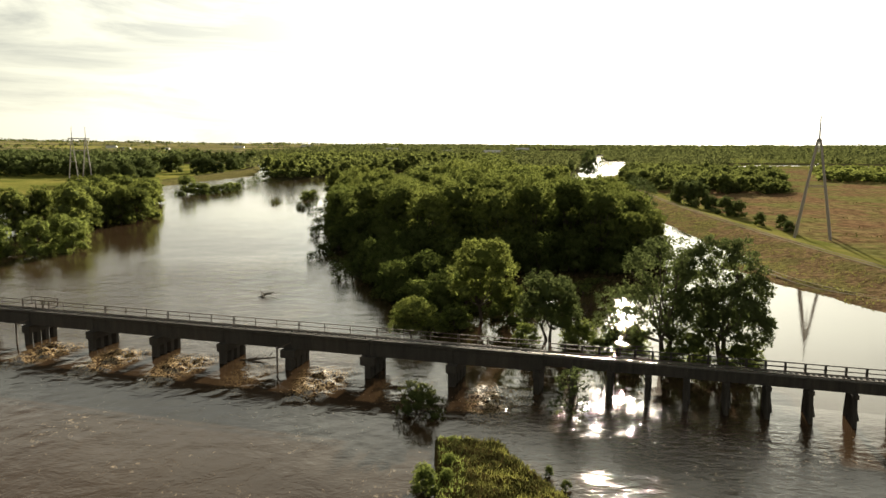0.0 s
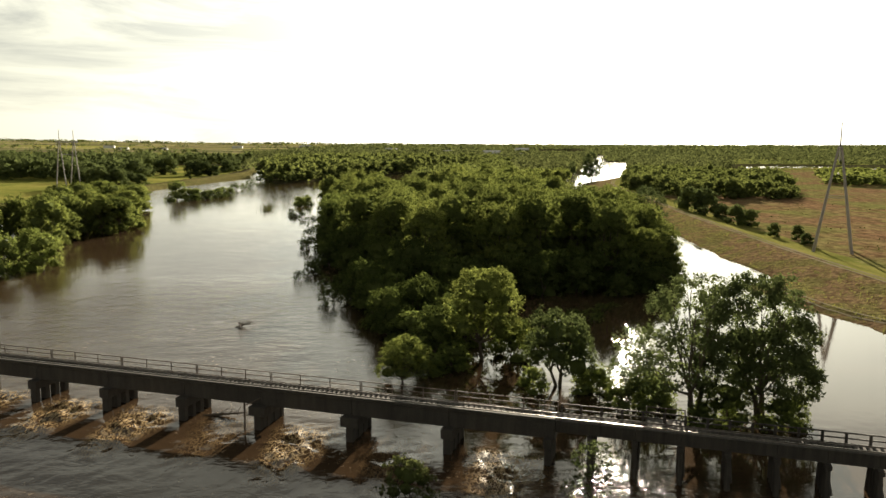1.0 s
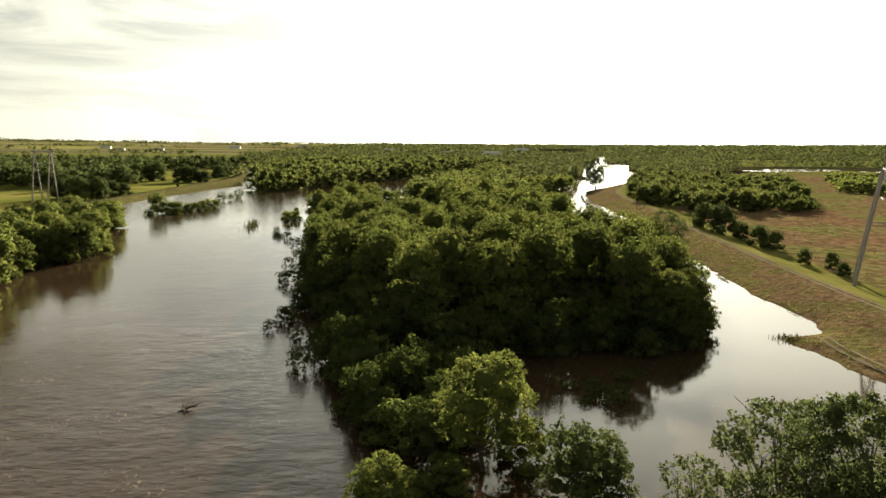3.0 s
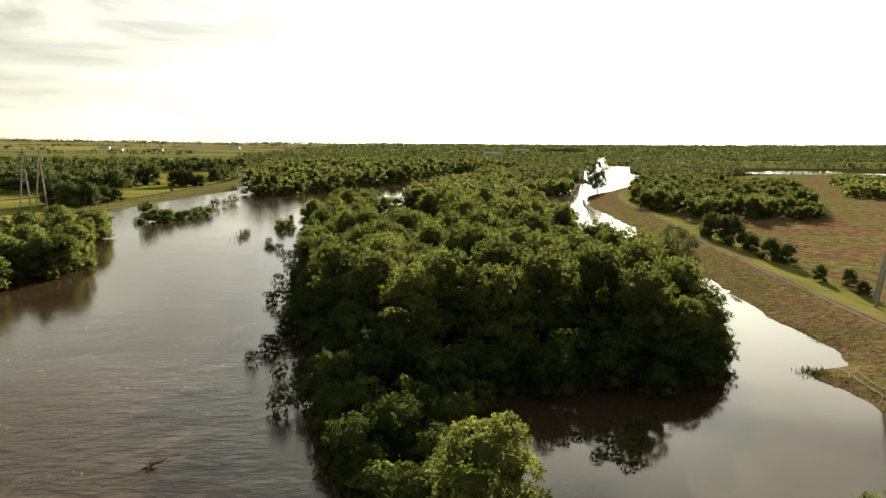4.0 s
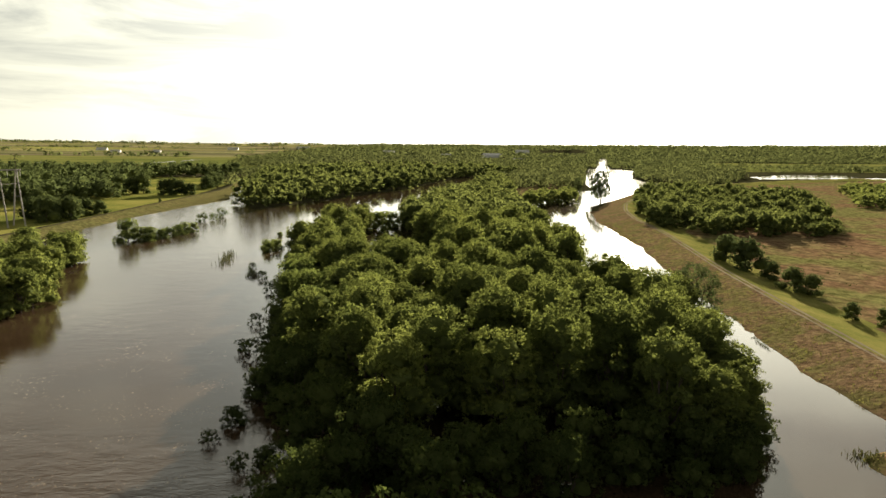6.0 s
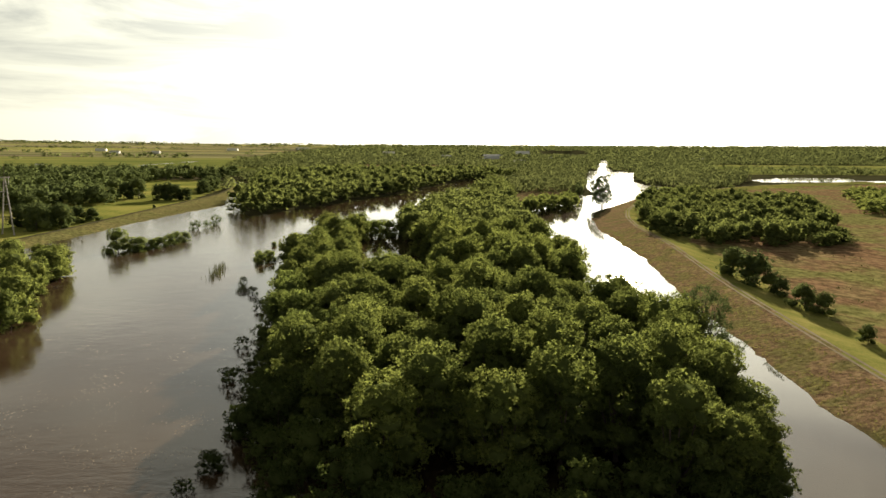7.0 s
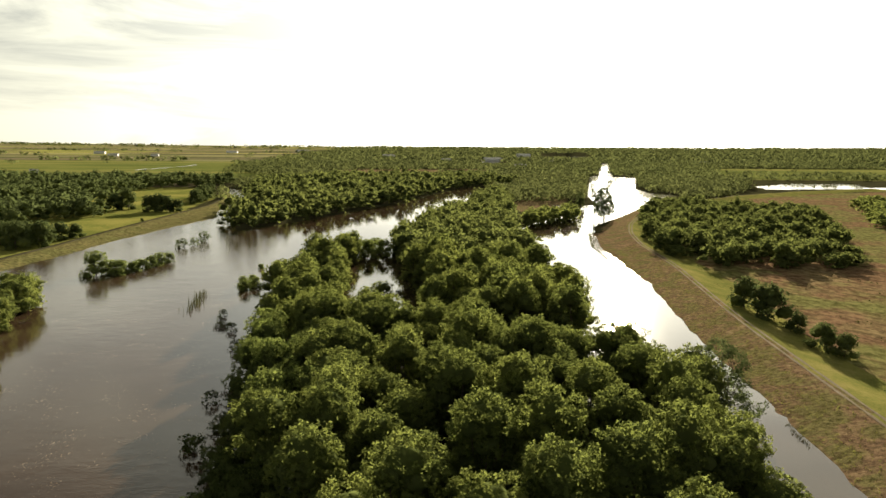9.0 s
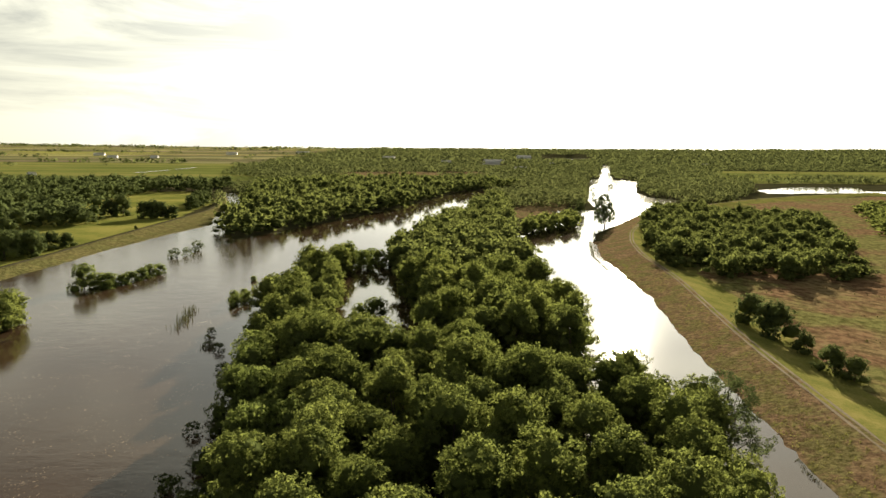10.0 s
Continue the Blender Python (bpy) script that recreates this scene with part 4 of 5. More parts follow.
def wood_of(name, label, places, heights, radii, patterns, seed, material=None):
    """A wood too far off to count: lobed crowns, turned and sized unevenly, in one mesh."""
    gen = np.random.default_rng(seed)
    out, faces, norms, kinds, total = [], [], [], [], 0
    ground_z = np.maximum(ground_height(*np.array(places, float).T), -0.2)
    for (x, y), z, h, r in zip(places, ground_z, heights, radii):
        v, f, soft, inner = patterns[gen.integers(len(patterns))]
        faces.append(f + total)
        kinds.append(inner)
        total += len(v)
        a = gen.uniform(0, 6.28)
        c, t = math.cos(a), math.sin(a)
        norms.append(np.stack([c * soft[:, 0] - t * soft[:, 1], t * soft[:, 0] + c * soft[:, 1], soft[:, 2]], 1))
        out.append(np.stack([x + r * (c * v[:, 0] - t * v[:, 1]), y + r * (t * v[:, 0] + c * v[:, 1]), z + h * v[:, 2]], 1))
    ob = raw(name, np.concatenate(out), np.concatenate(faces), [material or M_LEAF, M_INNER_SHADE], None, "", np.concatenate(norms))
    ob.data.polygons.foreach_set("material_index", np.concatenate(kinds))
    return tagged(ob, label, "woodland", kind="stuff")


def woods(name, label, places, heights, radii, cards, leaf, seed, material=None):
    """The plain's woodland: low crowns of a few large sprays each, in one mesh."""
    gen = np.random.default_rng(seed)
    p, h, r = np.array(places, float), np.array(heights, float), np.array(radii, float)
    z0 = np.maximum(ground_height(p[:, 0], p[:, 1]), -0.2)
    n = len(p)
    d = unit(gen.normal(size=(n, cards, 3)) + (0, -0.1, 0.3))
    lump = 1 + 0.18 * np.sin(5 * d[..., :1] + np.arange(n)[:, None, None]) * np.cos(4 * d[..., 1:2])
    c = np.stack([p[:, 0], p[:, 1], z0 + h * 0.5], 1)[:, None]
    ext = np.stack([r, r, h * 0.52], 1)[:, None]
    pts = c + d * lump * ext * gen.uniform(0.8, 1.05, (n, cards, 1))
    nrm = unit(d + 0.6 * gen.normal(size=d.shape))
    size = leaf * gen.uniform(0.6, 1.4, n * cards) * np.repeat(np.clip(r / r.mean(), 0.6, 1.6), cards)
    v, f = leaf_sprays(pts.reshape(-1, 3), nrm.reshape(-1, 3), size, gen)
    soft = np.repeat(unit(0.6 * d + (0, 0, 0.4)).reshape(-1, 3), 3, 0)
    return tagged(raw(name, v, f, [material or M_LEAF_FAR], None, "", soft), label, "woodland", kind="stuff")


def vary(n, a, b, seed):
    return np.random.default_rng(seed).uniform(a, b, n)


BRUSH = [(155, 660), (122, 520), (115, 470), (117, 440), (145, 427), (192, 428), (250, 560), (305, 700), (205, 775)]
pl = spread(BRUSH, 9.6, 21, 0.7)
tall = 7.8 + 2.6 * wobble(np.array(pl)[:, 0], np.array(pl)[:, 1], 14.0)
wood_of("brush", "dense low green brush and young trees on a field", pl, tall * vary(len(pl), 0.75, 1.35, 1), vary(len(pl), 4.2, 7.4, 2), BRUSHY, 22, M_LEAF_MID)
pl = spread([(300, 600), (330, 540), (480, 560), (560, 720), (420, 830), (380, 790)], 11.5, 23)
wood_of("brush", "green thicket at the far side of a brown field", pl, vary(len(pl), 5, 9, 3), vary(len(pl), 5, 7.5, 4), ROUGHER, 24)
PENINSULA = [(-116, 558), (-82, 648), (-34, 785), (28, 1035), (115, 1150), (60, 1250), (-150, 1250), (-232, 1040), (-210, 940), (-186, 850), (-168, 770), (-154, 690), (-146, 632), (-136, 585)]
LEFT_WOOD = [(-420, 720), (-316, 737), (-316, 783), (-324, 880), (-335, 969), (-292, 994), (-268, 1012), (-262, 1100), (-700, 1100), (-720, 560), (-520, 640)]
LEFT_GROVE = [(-440, 560), (-277, 590), (-250, 600), (-239, 626), (-243, 662), (-256, 692), (-330, 690), (-440, 650)]
pl = spread(LEFT_WOOD, 14.6, 30) + spread(LEFT_GROVE, 12.0, 34)
wood_of("river_woodland", "belt of dark green trees round a meadow", pl, vary(len(pl), 8, 17, 31), vary(len(pl), 5, 9.5, 32), ROUGHER, 33, M_LEAF_DEEP)
pl = spread(PENINSULA, 12.6, 25)
tall = 12 + 2.5 * wobble(np.array(pl)[:, 0], np.array(pl)[:, 1], 25.0)
wood_of("river_woodland", "dark green woodland along a flooded river bend", pl, tall * vary(len(pl), 0.6, 1.3, 5), vary(len(pl), 4.2, 9.0, 6), ROUGHER, 26, M_LEAF_MID)
wood_of("river_woodland", "dark green woodland between two arms of a flooded river", back_rest, vary(len(back_rest), 11, 16, 9), vary(len(back_rest), 5.5, 7.8, 10), ROUGH, 29, M_LEAF_MID)
pl = spread([(62, 590), (92, 622), (104, 640), (110, 690), (95, 680), (75, 640), (58, 610)], 7.0, 27)
wood_of("river_woodland", "low trees on a flooded river bank", pl, vary(len(pl), 7.5, 11, 7), vary(len(pl), 3.8, 5.5, 8), ROUGHER, 28)


def tufts(name, label, poly, count, height, material, seed, keep):
    """Rough grass: leaning blades over a stretch of bank."""
    gen = np.random.default_rng(seed)
    p = np.array(poly, float)
    x, y = gen.uniform(p[:, 0].min(), p[:, 0].max(), count), gen.uniform(p[:, 1].min(), p[:, 1].max(), count)
    z = ground_height(x, y)
    ok = inside(p, x, y) & (z > 0.02) & keep(x, y, gen)
    base = np.stack([x, y, z - 0.05], 1)[ok]
    n = len(base)
    h = height * gen.uniform(0.4, 1.2, n)
    tip = base + np.stack([gen.normal(size=n) * h * 0.5, gen.normal(size=n) * h * 0.5, h], 1)
    side = unit(gen.normal(size=(n, 3)) * (1, 1, 0)) * h[:, None] * 0.45
    v = np.stack([base - side, base + side, tip + side * 0.5, tip - side * 0.4], 1).reshape(-1, 3)
    return tagged(raw(name, v, np.arange(4 * n).reshape(-1, 4), [material]), label, "grass", kind="stuff")


BANK = [(60, 110), (84, 110), (86, 200), (89, 250), (95, 320), (106, 420), (108, 490), (90, 490), (88, 400), (80, 300), (72, 200), (60, 180)]
tufts("bank_grass", "rough dry grass over the wet side of a levee", BANK, 60000, 0.26, M_DRY, 81, lambda x, y, g: wobble(x, y, 2.3) + wobble(x, y * 0.6, 0.9) > g.uniform(-1.2, 1.2, len(x)))
tufts("bank_grass", "rough green weeds at the foot of a levee", BANK, 3500, 0.2, M_BLADE, 82, lambda x, y, g: wobble(x + 40, y, 4.0) > 0.35)
tufts("field_weeds", "dark weeds and scrub in a brown field", [(106, 180), (112, 400), (200, 420), (260, 300), (200, 160)], 5000, 0.5, M_BLADE, 83, lambda x, y, g: wobble(x, y, 7.0) + 0.6 * wobble(x, y, 2.7) > 0.75)

# the wooded plain out to the horizon
gen = np.random.default_rng(40)
for k, (y0, y1, space, cards, leaf, hi, wide) in enumerate(((800, 1250, 10.0, 34, 2.0, 12, 5.5), (1250, 2200, 17.0, 22, 3.3, 12, 9.0), (2200, 4850, 40.0, 14, 7.5, 14, 21.0))):
    half = 0.62 * y1 + 60
    nx, ny = int(2 * half / space), int((y1 - y0) / space)
    x = (np.arange(nx)[None] + gen.uniform(0, 1, (ny, nx))) * space - half
    y = (np.arange(ny)[:, None] + gen.uniform(0, 1, (ny, nx))) * space + y0
    x, y = x.ravel(), y.ravel()
    clump = wobble(x, y, 170.0) + 0.7 * wobble(x + 300, y - 90, 61.0) + 0.5 * gen.normal(size=len(x))
    west = x < (np.clip((y - 2300) / 2500, 0, 1) * 0.13 - 0.215) * y + 60 * wobble(x, y, 130.0) - 25
    belts = (np.abs(y - 2260) < 45) & (x > -1150) & (x < -690) & (clump > -0.5)
    belts |= (np.abs(y - 2860 - 0.1 * x) < 16) & (clump > 0.2) | (np.abs(y - 3500) < 24) & (clump > -0.2) | (np.abs(y - 4250 + 0.1 * x) < 40) & (clump > -0.4) | (np.abs(y - 4700) < 60) & (clump > -0.2)
    belts |= (y > 1080) & (y < 1170) & (clump > -0.8) | (y > 1170) & (y < 2300) & (clump > 2.1)
    keep = np.where(west, belts, clump > -1.3)
    keep &= ~((x > 0.36 * y - 30) & (y > 1400) & (y < 1900))
    keep &= ~inside([(-165, 1310), (-30, 1370), (95, 1480), (95, 1690), (-175, 1650)], x, y)
    keep &= (np.abs(x) < 0.62 * y + 40) & (depth_in(FLOOD, x, y) < -4)
    for poly in FAR_WATERS:
        keep &= depth_in(poly, x, y) < -3
    for poly in (*CLEARINGS, FIELD_R, MEADOW_L, LEFT_WOOD, LEFT_GROVE, PENINSULA, [(100, 640), (260, 820), (250, 900), (140, 800)]):
        keep &= ~inside(poly, x, y)
    keep &= line_distance(LEVEE_R, x, y) > 14
    x, y = x[keep], y[keep]
    low_growth = np.ones(len(x))
    for poly in SCRUB:
        low_growth[inside(poly, x, y)] = 0.35
    woods("distant_woodland", "flat dark green woodland reaching to the horizon", np.stack([x, y], 1), low_growth * hi * gen.uniform(0.5, 1.0, len(x)) * (1 + 0.25 * wobble(x, y, 75.0)), wide * gen.uniform(0.7, 1.2, len(x)), cards, leaf, 41 + k)

# ---- railway bridge ----
bridge = empty("railway_bridge", pose(0, 83.78, 0, 0, 0, -16.6), "low railway bridge, concrete spans and timber trestle over a flood", "bridge")
LEFT_END, JOIN, RIGHT_END = PIERS[0] - 10, 11.5, 98.0


def prism(bm, outline, s0, s1):
    """A closed (v, z) outline drawn out along the bridge from s0 to s1."""
    a = [bm.verts.new((s0, v, z)) for v, z in outline]
    b = [bm.verts.new((s1, v, z)) for v, z in outline]
    n = len(outline)
    for i in range(n):
        bm.faces.new((a[i], a[(i + 1) % n], b[(i + 1) % n], b[i]))
    bm.faces.new(a[::-1])
    bm.faces.new(b)
    bmesh.ops.recalc_face_normals(bm, faces=bm.faces)
    return bm


GIRDER = [(-0.55, 4.45), (-0.55, 4.1), (-0.42, 4.0), (-0.42, 2.5), (0.1, 2.5), (0.2, 3.4), (1.3, 3.4), (1.4, 2.5), (1.9, 2.5), (1.9, 4.0), (2.05, 4.05), (2.05, 4.2), (1.5, 4.2), (1.4, 4.1), (-0.3, 4.1), (-0.35, 4.45)]
STRINGER = [(-0.45, 4.3), (-0.45, 3.2), (1.85, 3.2), (1.85, 4.05), (1.4, 4.1), (-0.25, 4.1), (-0.25, 4.3)]
spots = [LEFT_END] + PIERS + [JOIN]
for a, b in zip(spots[:-1], spots[1:]):
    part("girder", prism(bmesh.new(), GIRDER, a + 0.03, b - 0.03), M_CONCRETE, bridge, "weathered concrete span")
BENTS = [JOIN] + [14.7 + 3.88 * k for k in range(22)]
for a, b in zip(BENTS[:-1], BENTS[1:]):
    part("stringer", prism(bmesh.new(), STRINGER, a + 0.02, b - 0.02), M_TIMBER, bridge, "dark timber stringers")


def pier(s, wide=1.25, solid=False):
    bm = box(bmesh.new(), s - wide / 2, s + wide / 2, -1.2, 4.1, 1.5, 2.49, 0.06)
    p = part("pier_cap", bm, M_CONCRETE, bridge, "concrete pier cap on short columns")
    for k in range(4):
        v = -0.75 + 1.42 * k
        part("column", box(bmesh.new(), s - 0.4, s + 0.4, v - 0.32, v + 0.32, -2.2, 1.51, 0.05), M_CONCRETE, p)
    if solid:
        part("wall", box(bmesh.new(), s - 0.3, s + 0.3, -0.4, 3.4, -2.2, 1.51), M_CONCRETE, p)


for s in PIERS:
    pier(s, 1.9 if s in PIERS[-3:-1] else 1.25, s in PIERS[-3:])


def bent(s, wide=0.5, sides=8):
    """A timber bent: cap beam, five round piles, the outer ones battered, and a sway brace."""
    cap = part("bent_cap", box(bmesh.new(), s - 0.26, s + 0.26, -1.15, 2.75, 2.8, 3.2, 0.03), M_TIMBER, bridge)
    for k in range(5):
        v = -0.6 + 0.7 * k
        lean = (k - 2) * 0.12 * (1.8 if k in (0, 4) else 1)
        part("trestle_post", rod(bmesh.new(), (s, v + lean * 2.2, -2.2), (s, v, 2.86), wide / 2 * 1.05, wide / 2 * 0.95, sides), M_TIMBER, cap)
    bm = bmesh.new()
    rod(bm, (s + 0.3, -1.1, 0.7), (s + 0.3, 2.5, 2.9), 0.13, 0.13, 4)
    part("brace", bm, M_TIMBER, cap)


pier_like = [JOIN - 0.6]
for s in pier_like:
    bm = box(bmesh.new(), s - 0.4, s + 0.4, -1.0, 2.8, 1.7, 2.6, 0.05)
    p = part("pier_cap", bm, M_CONCRETE, bridge)
    part("column", box(bmesh.new(), s - 0.32, s + 0.32, -0.8, 2.6, -2.2, 1.72, 0.05), M_CONCRETE, p)
for s in BENTS[1:]:
    bent(s)

# track
bm = prism(bmesh.new(), [(-0.2, 4.11), (-0.15, 4.2), (1.35, 4.2), (1.4, 4.11)], LEFT_END, RIGHT_END)
part("ballast", bm, M_BALLAST, bridge)
for v in (0.0, 1.2):
    bm = prism(bmesh.new(), [(v - 0.07, 4.31), (v + 0.07, 4.31), (v + 0.025, 4.35), (v + 0.035, 4.46), (v - 0.035, 4.46), (v - 0.025, 4.35)], LEFT_END, RIGHT_END)
    part("rail", bm, M_RAIL, bridge, "worn steel rail")
tie_mesh = None
for k in range(290):
    s = -75 + 0.53 * k
    if tie_mesh is None:
        tie = part("tie", box(bmesh.new(), -0.11, 0.11, -0.5, 1.75, 4.16, 4.32), M_TIMBER, bridge)
        tie_mesh = tie.data
    else:
        tie = new("tie", tie_mesh)
        tie.parent = bridge
    tie.location = (s, 0, 0)


def railing(s0, s1, posts, base, height, size, material, name="railing_panel", v=1.95):
    """One panel: posts with a top rail and a middle rail."""
    bm = bmesh.new()
    h = size / 2
    for z in (base + height, base + height * 0.55):
        box(bm, s0, s1, v - h * 0.8, v + h * 0.8, z - h, z + h)
    panel = part(name, bm, material, bridge)
    for k in range(posts):
        s = s0 + h + (s1 - s0 - 2 * h) * k / (posts - 1)
        part("post", box(bmesh.new(), s - h * 1.15, s + h * 1.15, v - h, v + h, base - 0.1, base + height + 0.03), material, panel)
    return panel


for a, b in zip(spots[:-1], spots[1:]):
    n = 4 if b - a > 8 else 3
    p = railing(a + 0.06, b - 0.06, n, 4.2, 1.08, 0.075, M_STEEL)
    part("kick_plate", box(bmesh.new(), a + 0.06, b - 0.06, 1.93, 1.97, 4.2, 4.32), M_STEEL, p)
for k in range(46):
    s = JOIN + 0.2 + 1.86 * k
    railing(s, s + 1.86, 2, 4.06, 1.05, 0.11, M_TIMBER)


def refuge(s0, s1, depth, material, base=4.05):
    """A standing place built out from the walkway."""
    deck = part("refuge_deck", box(bmesh.new(), s0, s1, 2.06, 2.0 + depth, base - 0.12, base), M_TIMBER, bridge)
    for s in (s0, (s0 + s1) / 2, s1):
        for v in (2.1, 1.95 + depth):
            part("post", box(bmesh.new(), s - 0.05, s + 0.05, v - 0.05, v + 0.05, base, base + 1.12), material, deck)
    for z in (base + 0.6, base + 1.1):
        bm = box(bmesh.new(), s0, s1, 1.91 + depth, 1.99 + depth, z - 0.04, z + 0.04)
        for s in (s0, s1):
            box(bm, s - 0.04, s + 0.04, 2.1, 1.91 + depth, z - 0.04, z + 0.04)
        part("handrail", bm, material, deck)


refuge(19.4, 22.8, 1.5, M_STEEL)
refuge(-61.0, -56.6, 1.7, M_STEEL, 4.3)
# a steel pole clamped beside two of the piers
for s, v in ((PIERS[-3] - 1.25, -1.35), (-58.7, -1.5)):
    bm = rod(bmesh.new(), (s, v, -2.2), (s, v, 2.9), 0.11, 0.11, 8)
    pole = part("pole", bm, M_STEEL, bridge)
    part("stay", rod(bmesh.new(), (s, v, 2.6), (s + 1.4, v + 0.8, 3.3), 0.05, 0.05, 5), M_STEEL, pole)

# ---- transmission towers ----
def tower(x, y, z, turn, label):
    """Two leaning A-frames of round poles, a cross-arm, and a spike over each."""
    top = empty("transmission_tower", pose(x, y, z, 0, 0, turn), label, "pylon", "power line towers")
    for s in (-4.6, 4.6):
        bm = bmesh.new()
        for e in (-4.9, 4.9):
            rod(bm, (s, e, -1.5), (s, e * 0.07, 28.6), 0.42, 0.26, 8)
        frame_part = part("leg_frame", bm, M_POLE, top)
        part("brace", rod(bmesh.new(), (s, -2.4, 15.0), (s, 2.4, 15.0), 0.1, 0.1, 6), M_POLE, frame_part)
        part("peak", rod(bmesh.new(), (s, -0.4, 28.4), (s, 0.4, 28.4), 0.36, 0.36, 8), M_POLE, frame_part)
        part("spike", rod(bmesh.new(), (s, 0, 28.4), (s * 0.98, 0, 35.2), 0.2, 0.1, 6), M_STEEL, frame_part)
    arm = part("cross_arm", box(bmesh.new(), -7.2, 7.2, -0.25, 0.25, 28.0, 28.6, 0.05), M_POLE, top)
    part("lower_arm", box(bmesh.new(), -4.6, 4.6, -0.15, 0.15, 21.2, 21.5), M_POLE, top)
    for s in (-6.6, 0.0, 6.6):
        bm = bmesh.new()
        for k in range(6):
            rod(bm, (s, 0, 27.9 - 0.5 * k), (s, 0, 27.6 - 0.5 * k), 0.16, 0.16, 8)
        rod(bm, (s, 0, 28.0), (s, 0, 24.8), 0.04, 0.04, 5)
        part("insulator", bm, M_PALE, arm, "pale string of insulator discs")
    return top


tower(109, 222.5, 0.7, 63, "tall grey A-frame power line tower behind a levee")
tower(-213, 448, 0.8, 63, "tall grey A-frame power line tower in a meadow")

# ---- overgrown mound below the bridge ----
gen = np.random.default_rng(61)
mound_x, mound_y, mound_f = sheet(np.linspace(-0.6, 12.0, 64), np.linspace(36.0, 66.5, 130))
edge = np.minimum(np.minimum((mound_x + 0.6) * 2.2, (12.0 - (mound_y > 50) * np.clip((mound_y - 50) * 0.45, 0, 6) - mound_x) * 0.8), (66.5 - mound_y - 0.25 * np.clip(mound_x, 0, 9)) * 0.9)
mound_z = np.clip(edge, -2.0, 0.9) + 0.16 * wobble(mound_x, mound_y, 0.7) + 0.08 * wobble(mound_x, mound_y, 0.23)
mound = raw("overgrown_mound", np.stack([mound_x, mound_y, mound_z], 1), mound_f, [M_TUFT])
tagged(mound, "overgrown earth mound with rough grass standing out of the flood", "mound", kind="structure")
n = 17000
px, py = gen.uniform(-0.3, 11.5, n), gen.uniform(37, 66.0, n)
i = np.clip(((py - 36) / 30.5 * 129).round().astype(int), 0, 129) * 64 + np.clip(((px + 0.6) / 12.6 * 63).round().astype(int), 0, 63)
ok = mound_z[i] > 0.25
base = np.stack([px, py, mound_z[i] - 0.05], 1)[ok]
tip = base + np.stack([gen.normal(size=ok.sum()) * 0.16, gen.normal(size=ok.sum()) * 0.16, gen.uniform(0.12, 0.42, ok.sum())], 1)
side = unit(gen.normal(size=base.shape) * (1, 1, 0)) * 0.05
blades = raw("tall_grass", np.stack([base - side, base + side, tip + side * 0.2, tip - side * 0.2], 1).reshape(-1, 3), np.arange(4 * len(base)).reshape(-1, 4), [M_BLADE, M_DRY, M_LEAF_BRIGHT])
patch = wobble(base[:, 0], base[:, 1], 1.7) + 0.5 * gen.normal(size=len(base))
blades.data.polygons.foreach_set("material_index", np.where((base[:, 0] < 1.8) & (patch > -0.2), 2, np.where(patch > 0.35, 1, 0)).astype(np.int32))
tagged(blades, "rough green and dry brown grass on an overgrown mound", "grass", kind="stuff")
for x, y, s in ((-1.5, 57.6, 0.75), (-1.2, 55.4, 0.9), (0.3, 62.6, 0.5), (0.6, 60.0, 0.6), (0.4, 57.0, 0.7), (8.8, 59.4, 0.36), (9.8, 57.0, 0.4), (0.9, 64.8, 0.45)):
    ob = plant(youngs[0], x, y, 0.24 * s, rng.uniform(0.8, 1.2), None, 0.0)
    tagged(ob, "small yellow-green bush on the edge of a mound", "shrub")

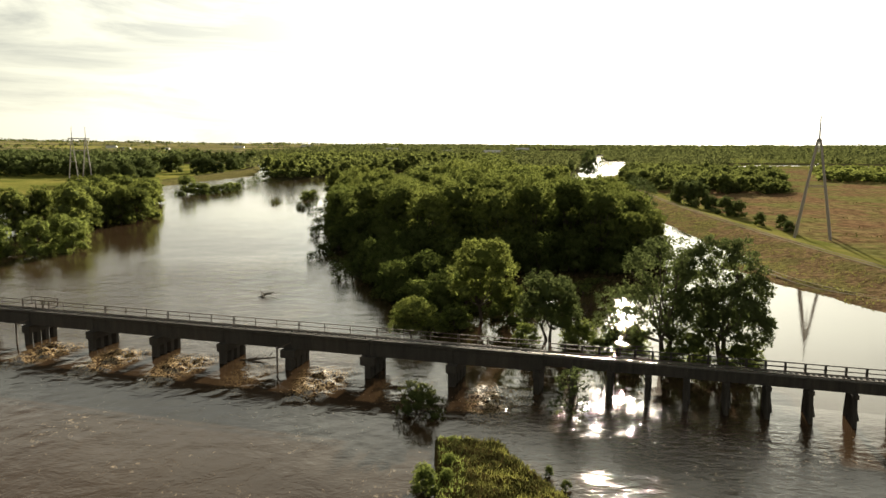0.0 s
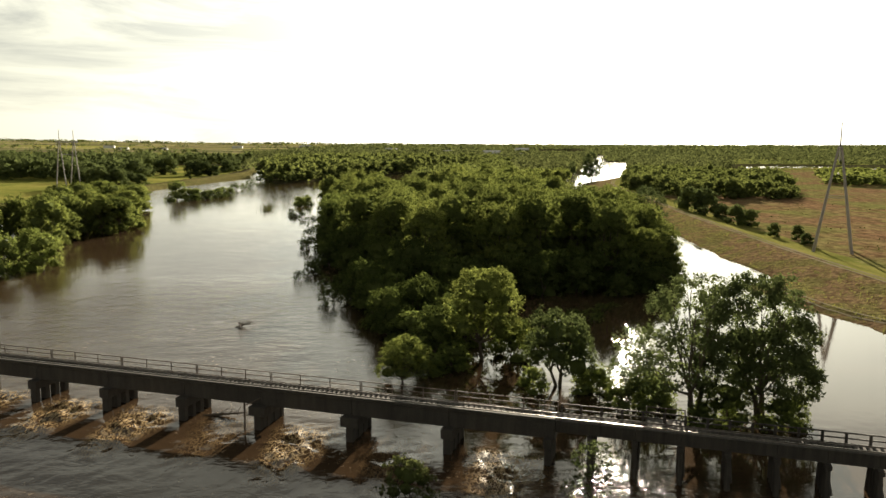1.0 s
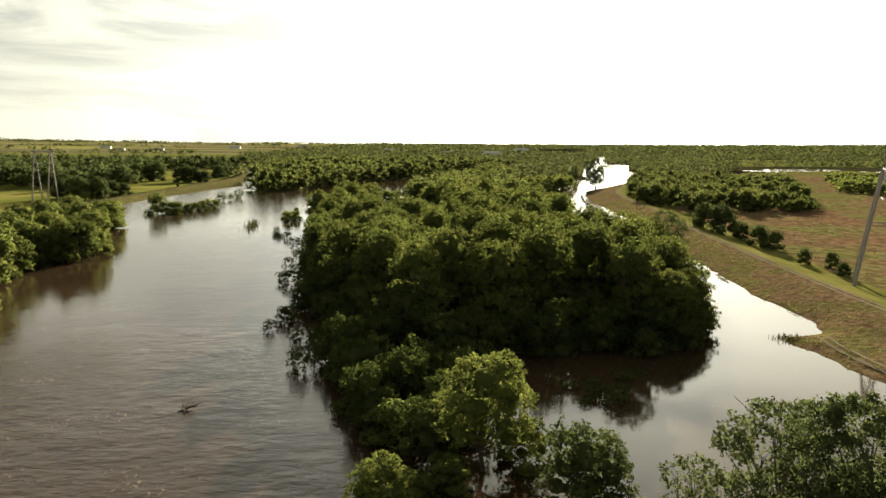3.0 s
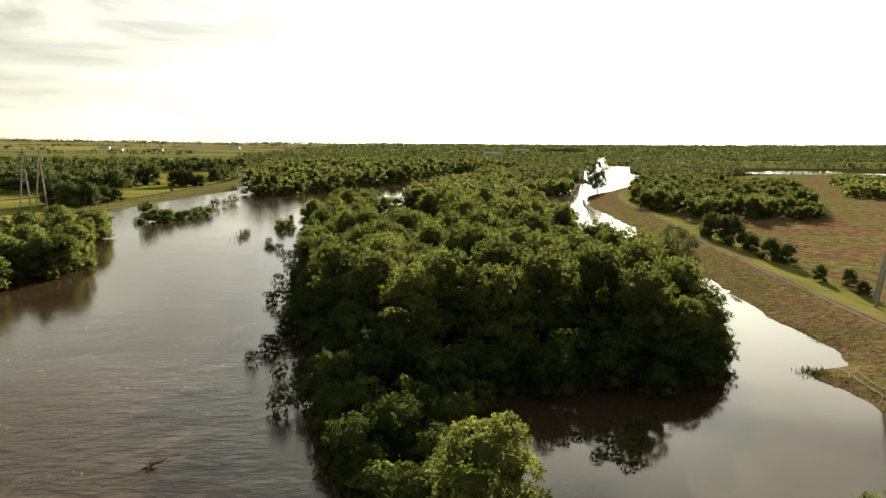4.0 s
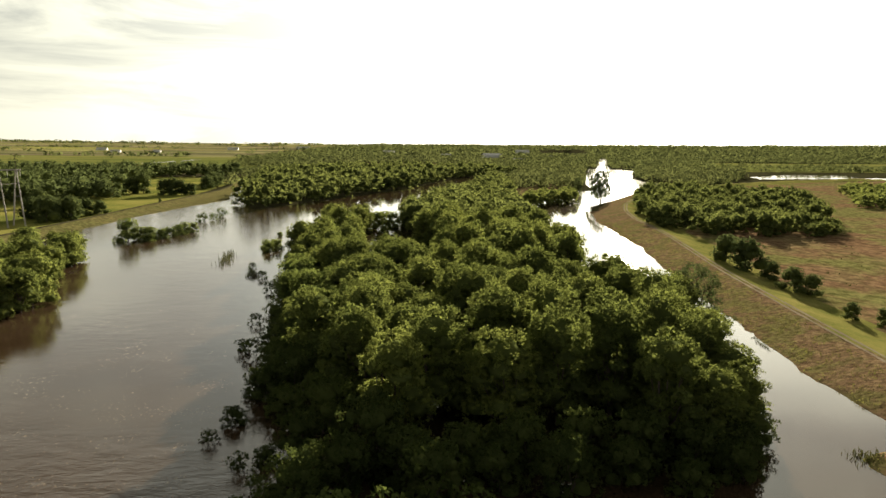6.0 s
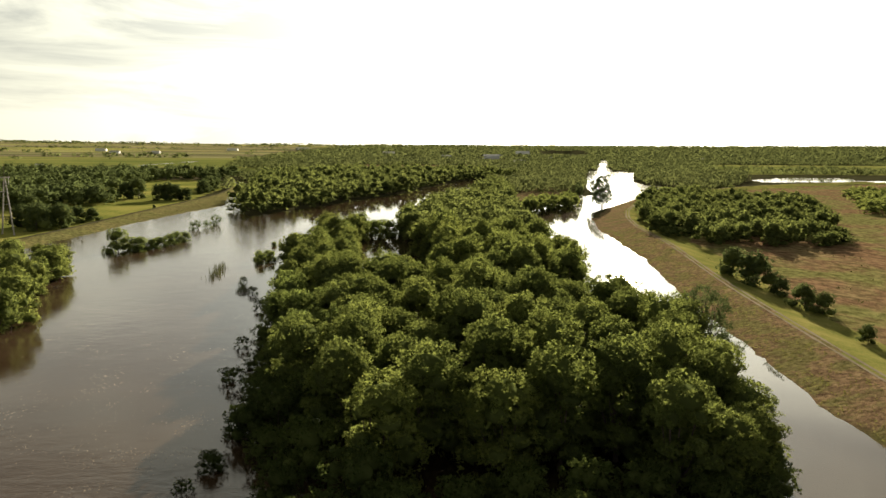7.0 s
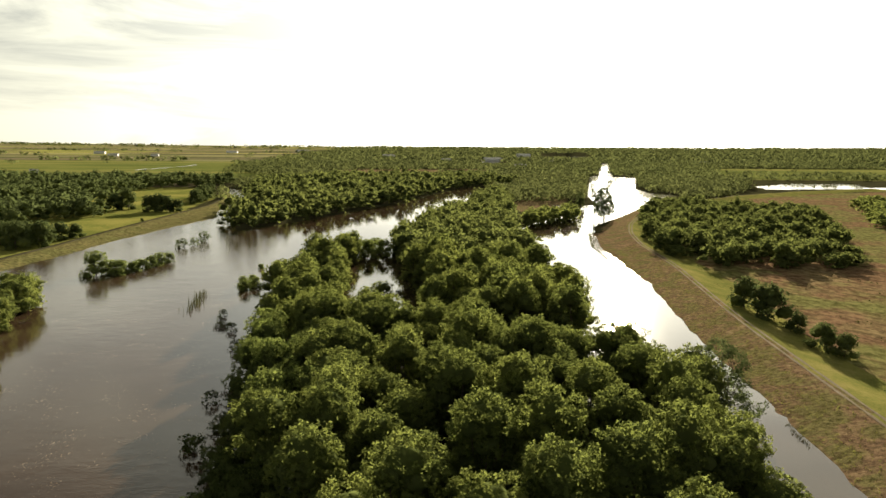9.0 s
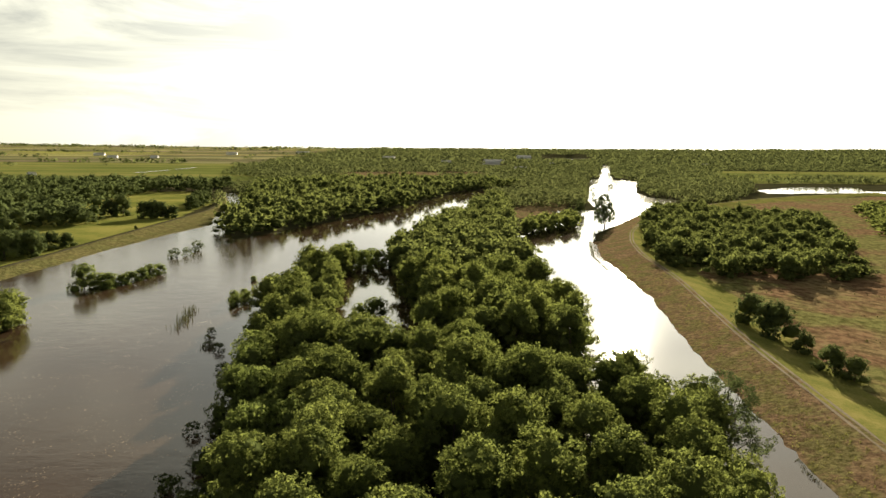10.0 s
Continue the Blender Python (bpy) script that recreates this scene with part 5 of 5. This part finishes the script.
# ---- driftwood caught at the piers ----
def snag(x, y, z, length, turn, seed):
    gen = np.random.default_rng(seed)
    bm = bmesh.new()
    rod(bm, (-length / 2, 0, -0.3), (length / 2, 0.3, 0.35), 0.16, 0.06, 6)
    for k in range(9):
        a = gen.uniform(-0.4, 0.5) * length
        rod(bm, (a, 0.1, 0.05), (a + gen.uniform(0.2, 1.4), gen.uniform(-1.2, 1.2), gen.uniform(0.1, 1.1)), 0.05, 0.015, 5)
    ob = part("driftwood", bm, M_BARK)
    ob.matrix_world = pose(x, y, z, 0, 0, turn)
    return tagged(ob, "bare broken branches of driftwood caught in the flood", "driftwood")


snag(-22.8, 92.0, 0.2, 5.0, -10, 1)
snag(-31.2, 132.6, 0.2, 3.0, 30, 2)
snag(-31.6, 132.2, 0.3, 1.8, 100, 5)
snag(-120, 320, 0.1, 4.0, 60, 3)

# ---- farm buildings far off ----
def farm(x, y, wide, long, high, label):
    z = float(ground_height(np.array([x * 1.0]), np.array([y * 1.0]))[0])
    top = empty("farm_building", pose(x, y, z, 0, 0, float(rng.uniform(-20, 20))), label, "building", "distant farm buildings")
    part("wall", box(bmesh.new(), -long / 2, long / 2, -wide / 2, wide / 2, -1, high), M_PALE_WALL, top)
    bm = bmesh.new()
    prism(bm, [(-wide / 2 - 0.5, high), (0, high + wide * 0.25), (wide / 2 + 0.5, high), (0, high + 0.02)], -long / 2 - 0.5, long / 2 + 0.5)
    part("roof", bm, M_PALE, top)


M_PALE_WALL = plain("white_painted_wall", (0.72, 0.71, 0.68), 0.7, grain=2.0, vary=0.1)
for x, y, w, l, h in ((-692, 1395, 8, 14, 4), (-1120, 2700, 14, 34, 6), (-1000, 2760, 12, 26, 6), (-1300, 3000, 16, 40, 7), (-880, 3300, 16, 44, 7), (-1500, 2500, 12, 22, 5), (-640, 3600, 16, 60, 8), (330, 2350, 10, 20, 5), (760, 2300, 10, 24, 5), (163, 2480, 22, 62, 9), (300, 2900, 18, 50, 12), (178, 1790, 9, 26, 8), (15, 2240, 10, 26, 10), (-180, 2700, 14, 40, 11)):
    farm(x, y, w, l, h, "pale farm building far off on the plain")
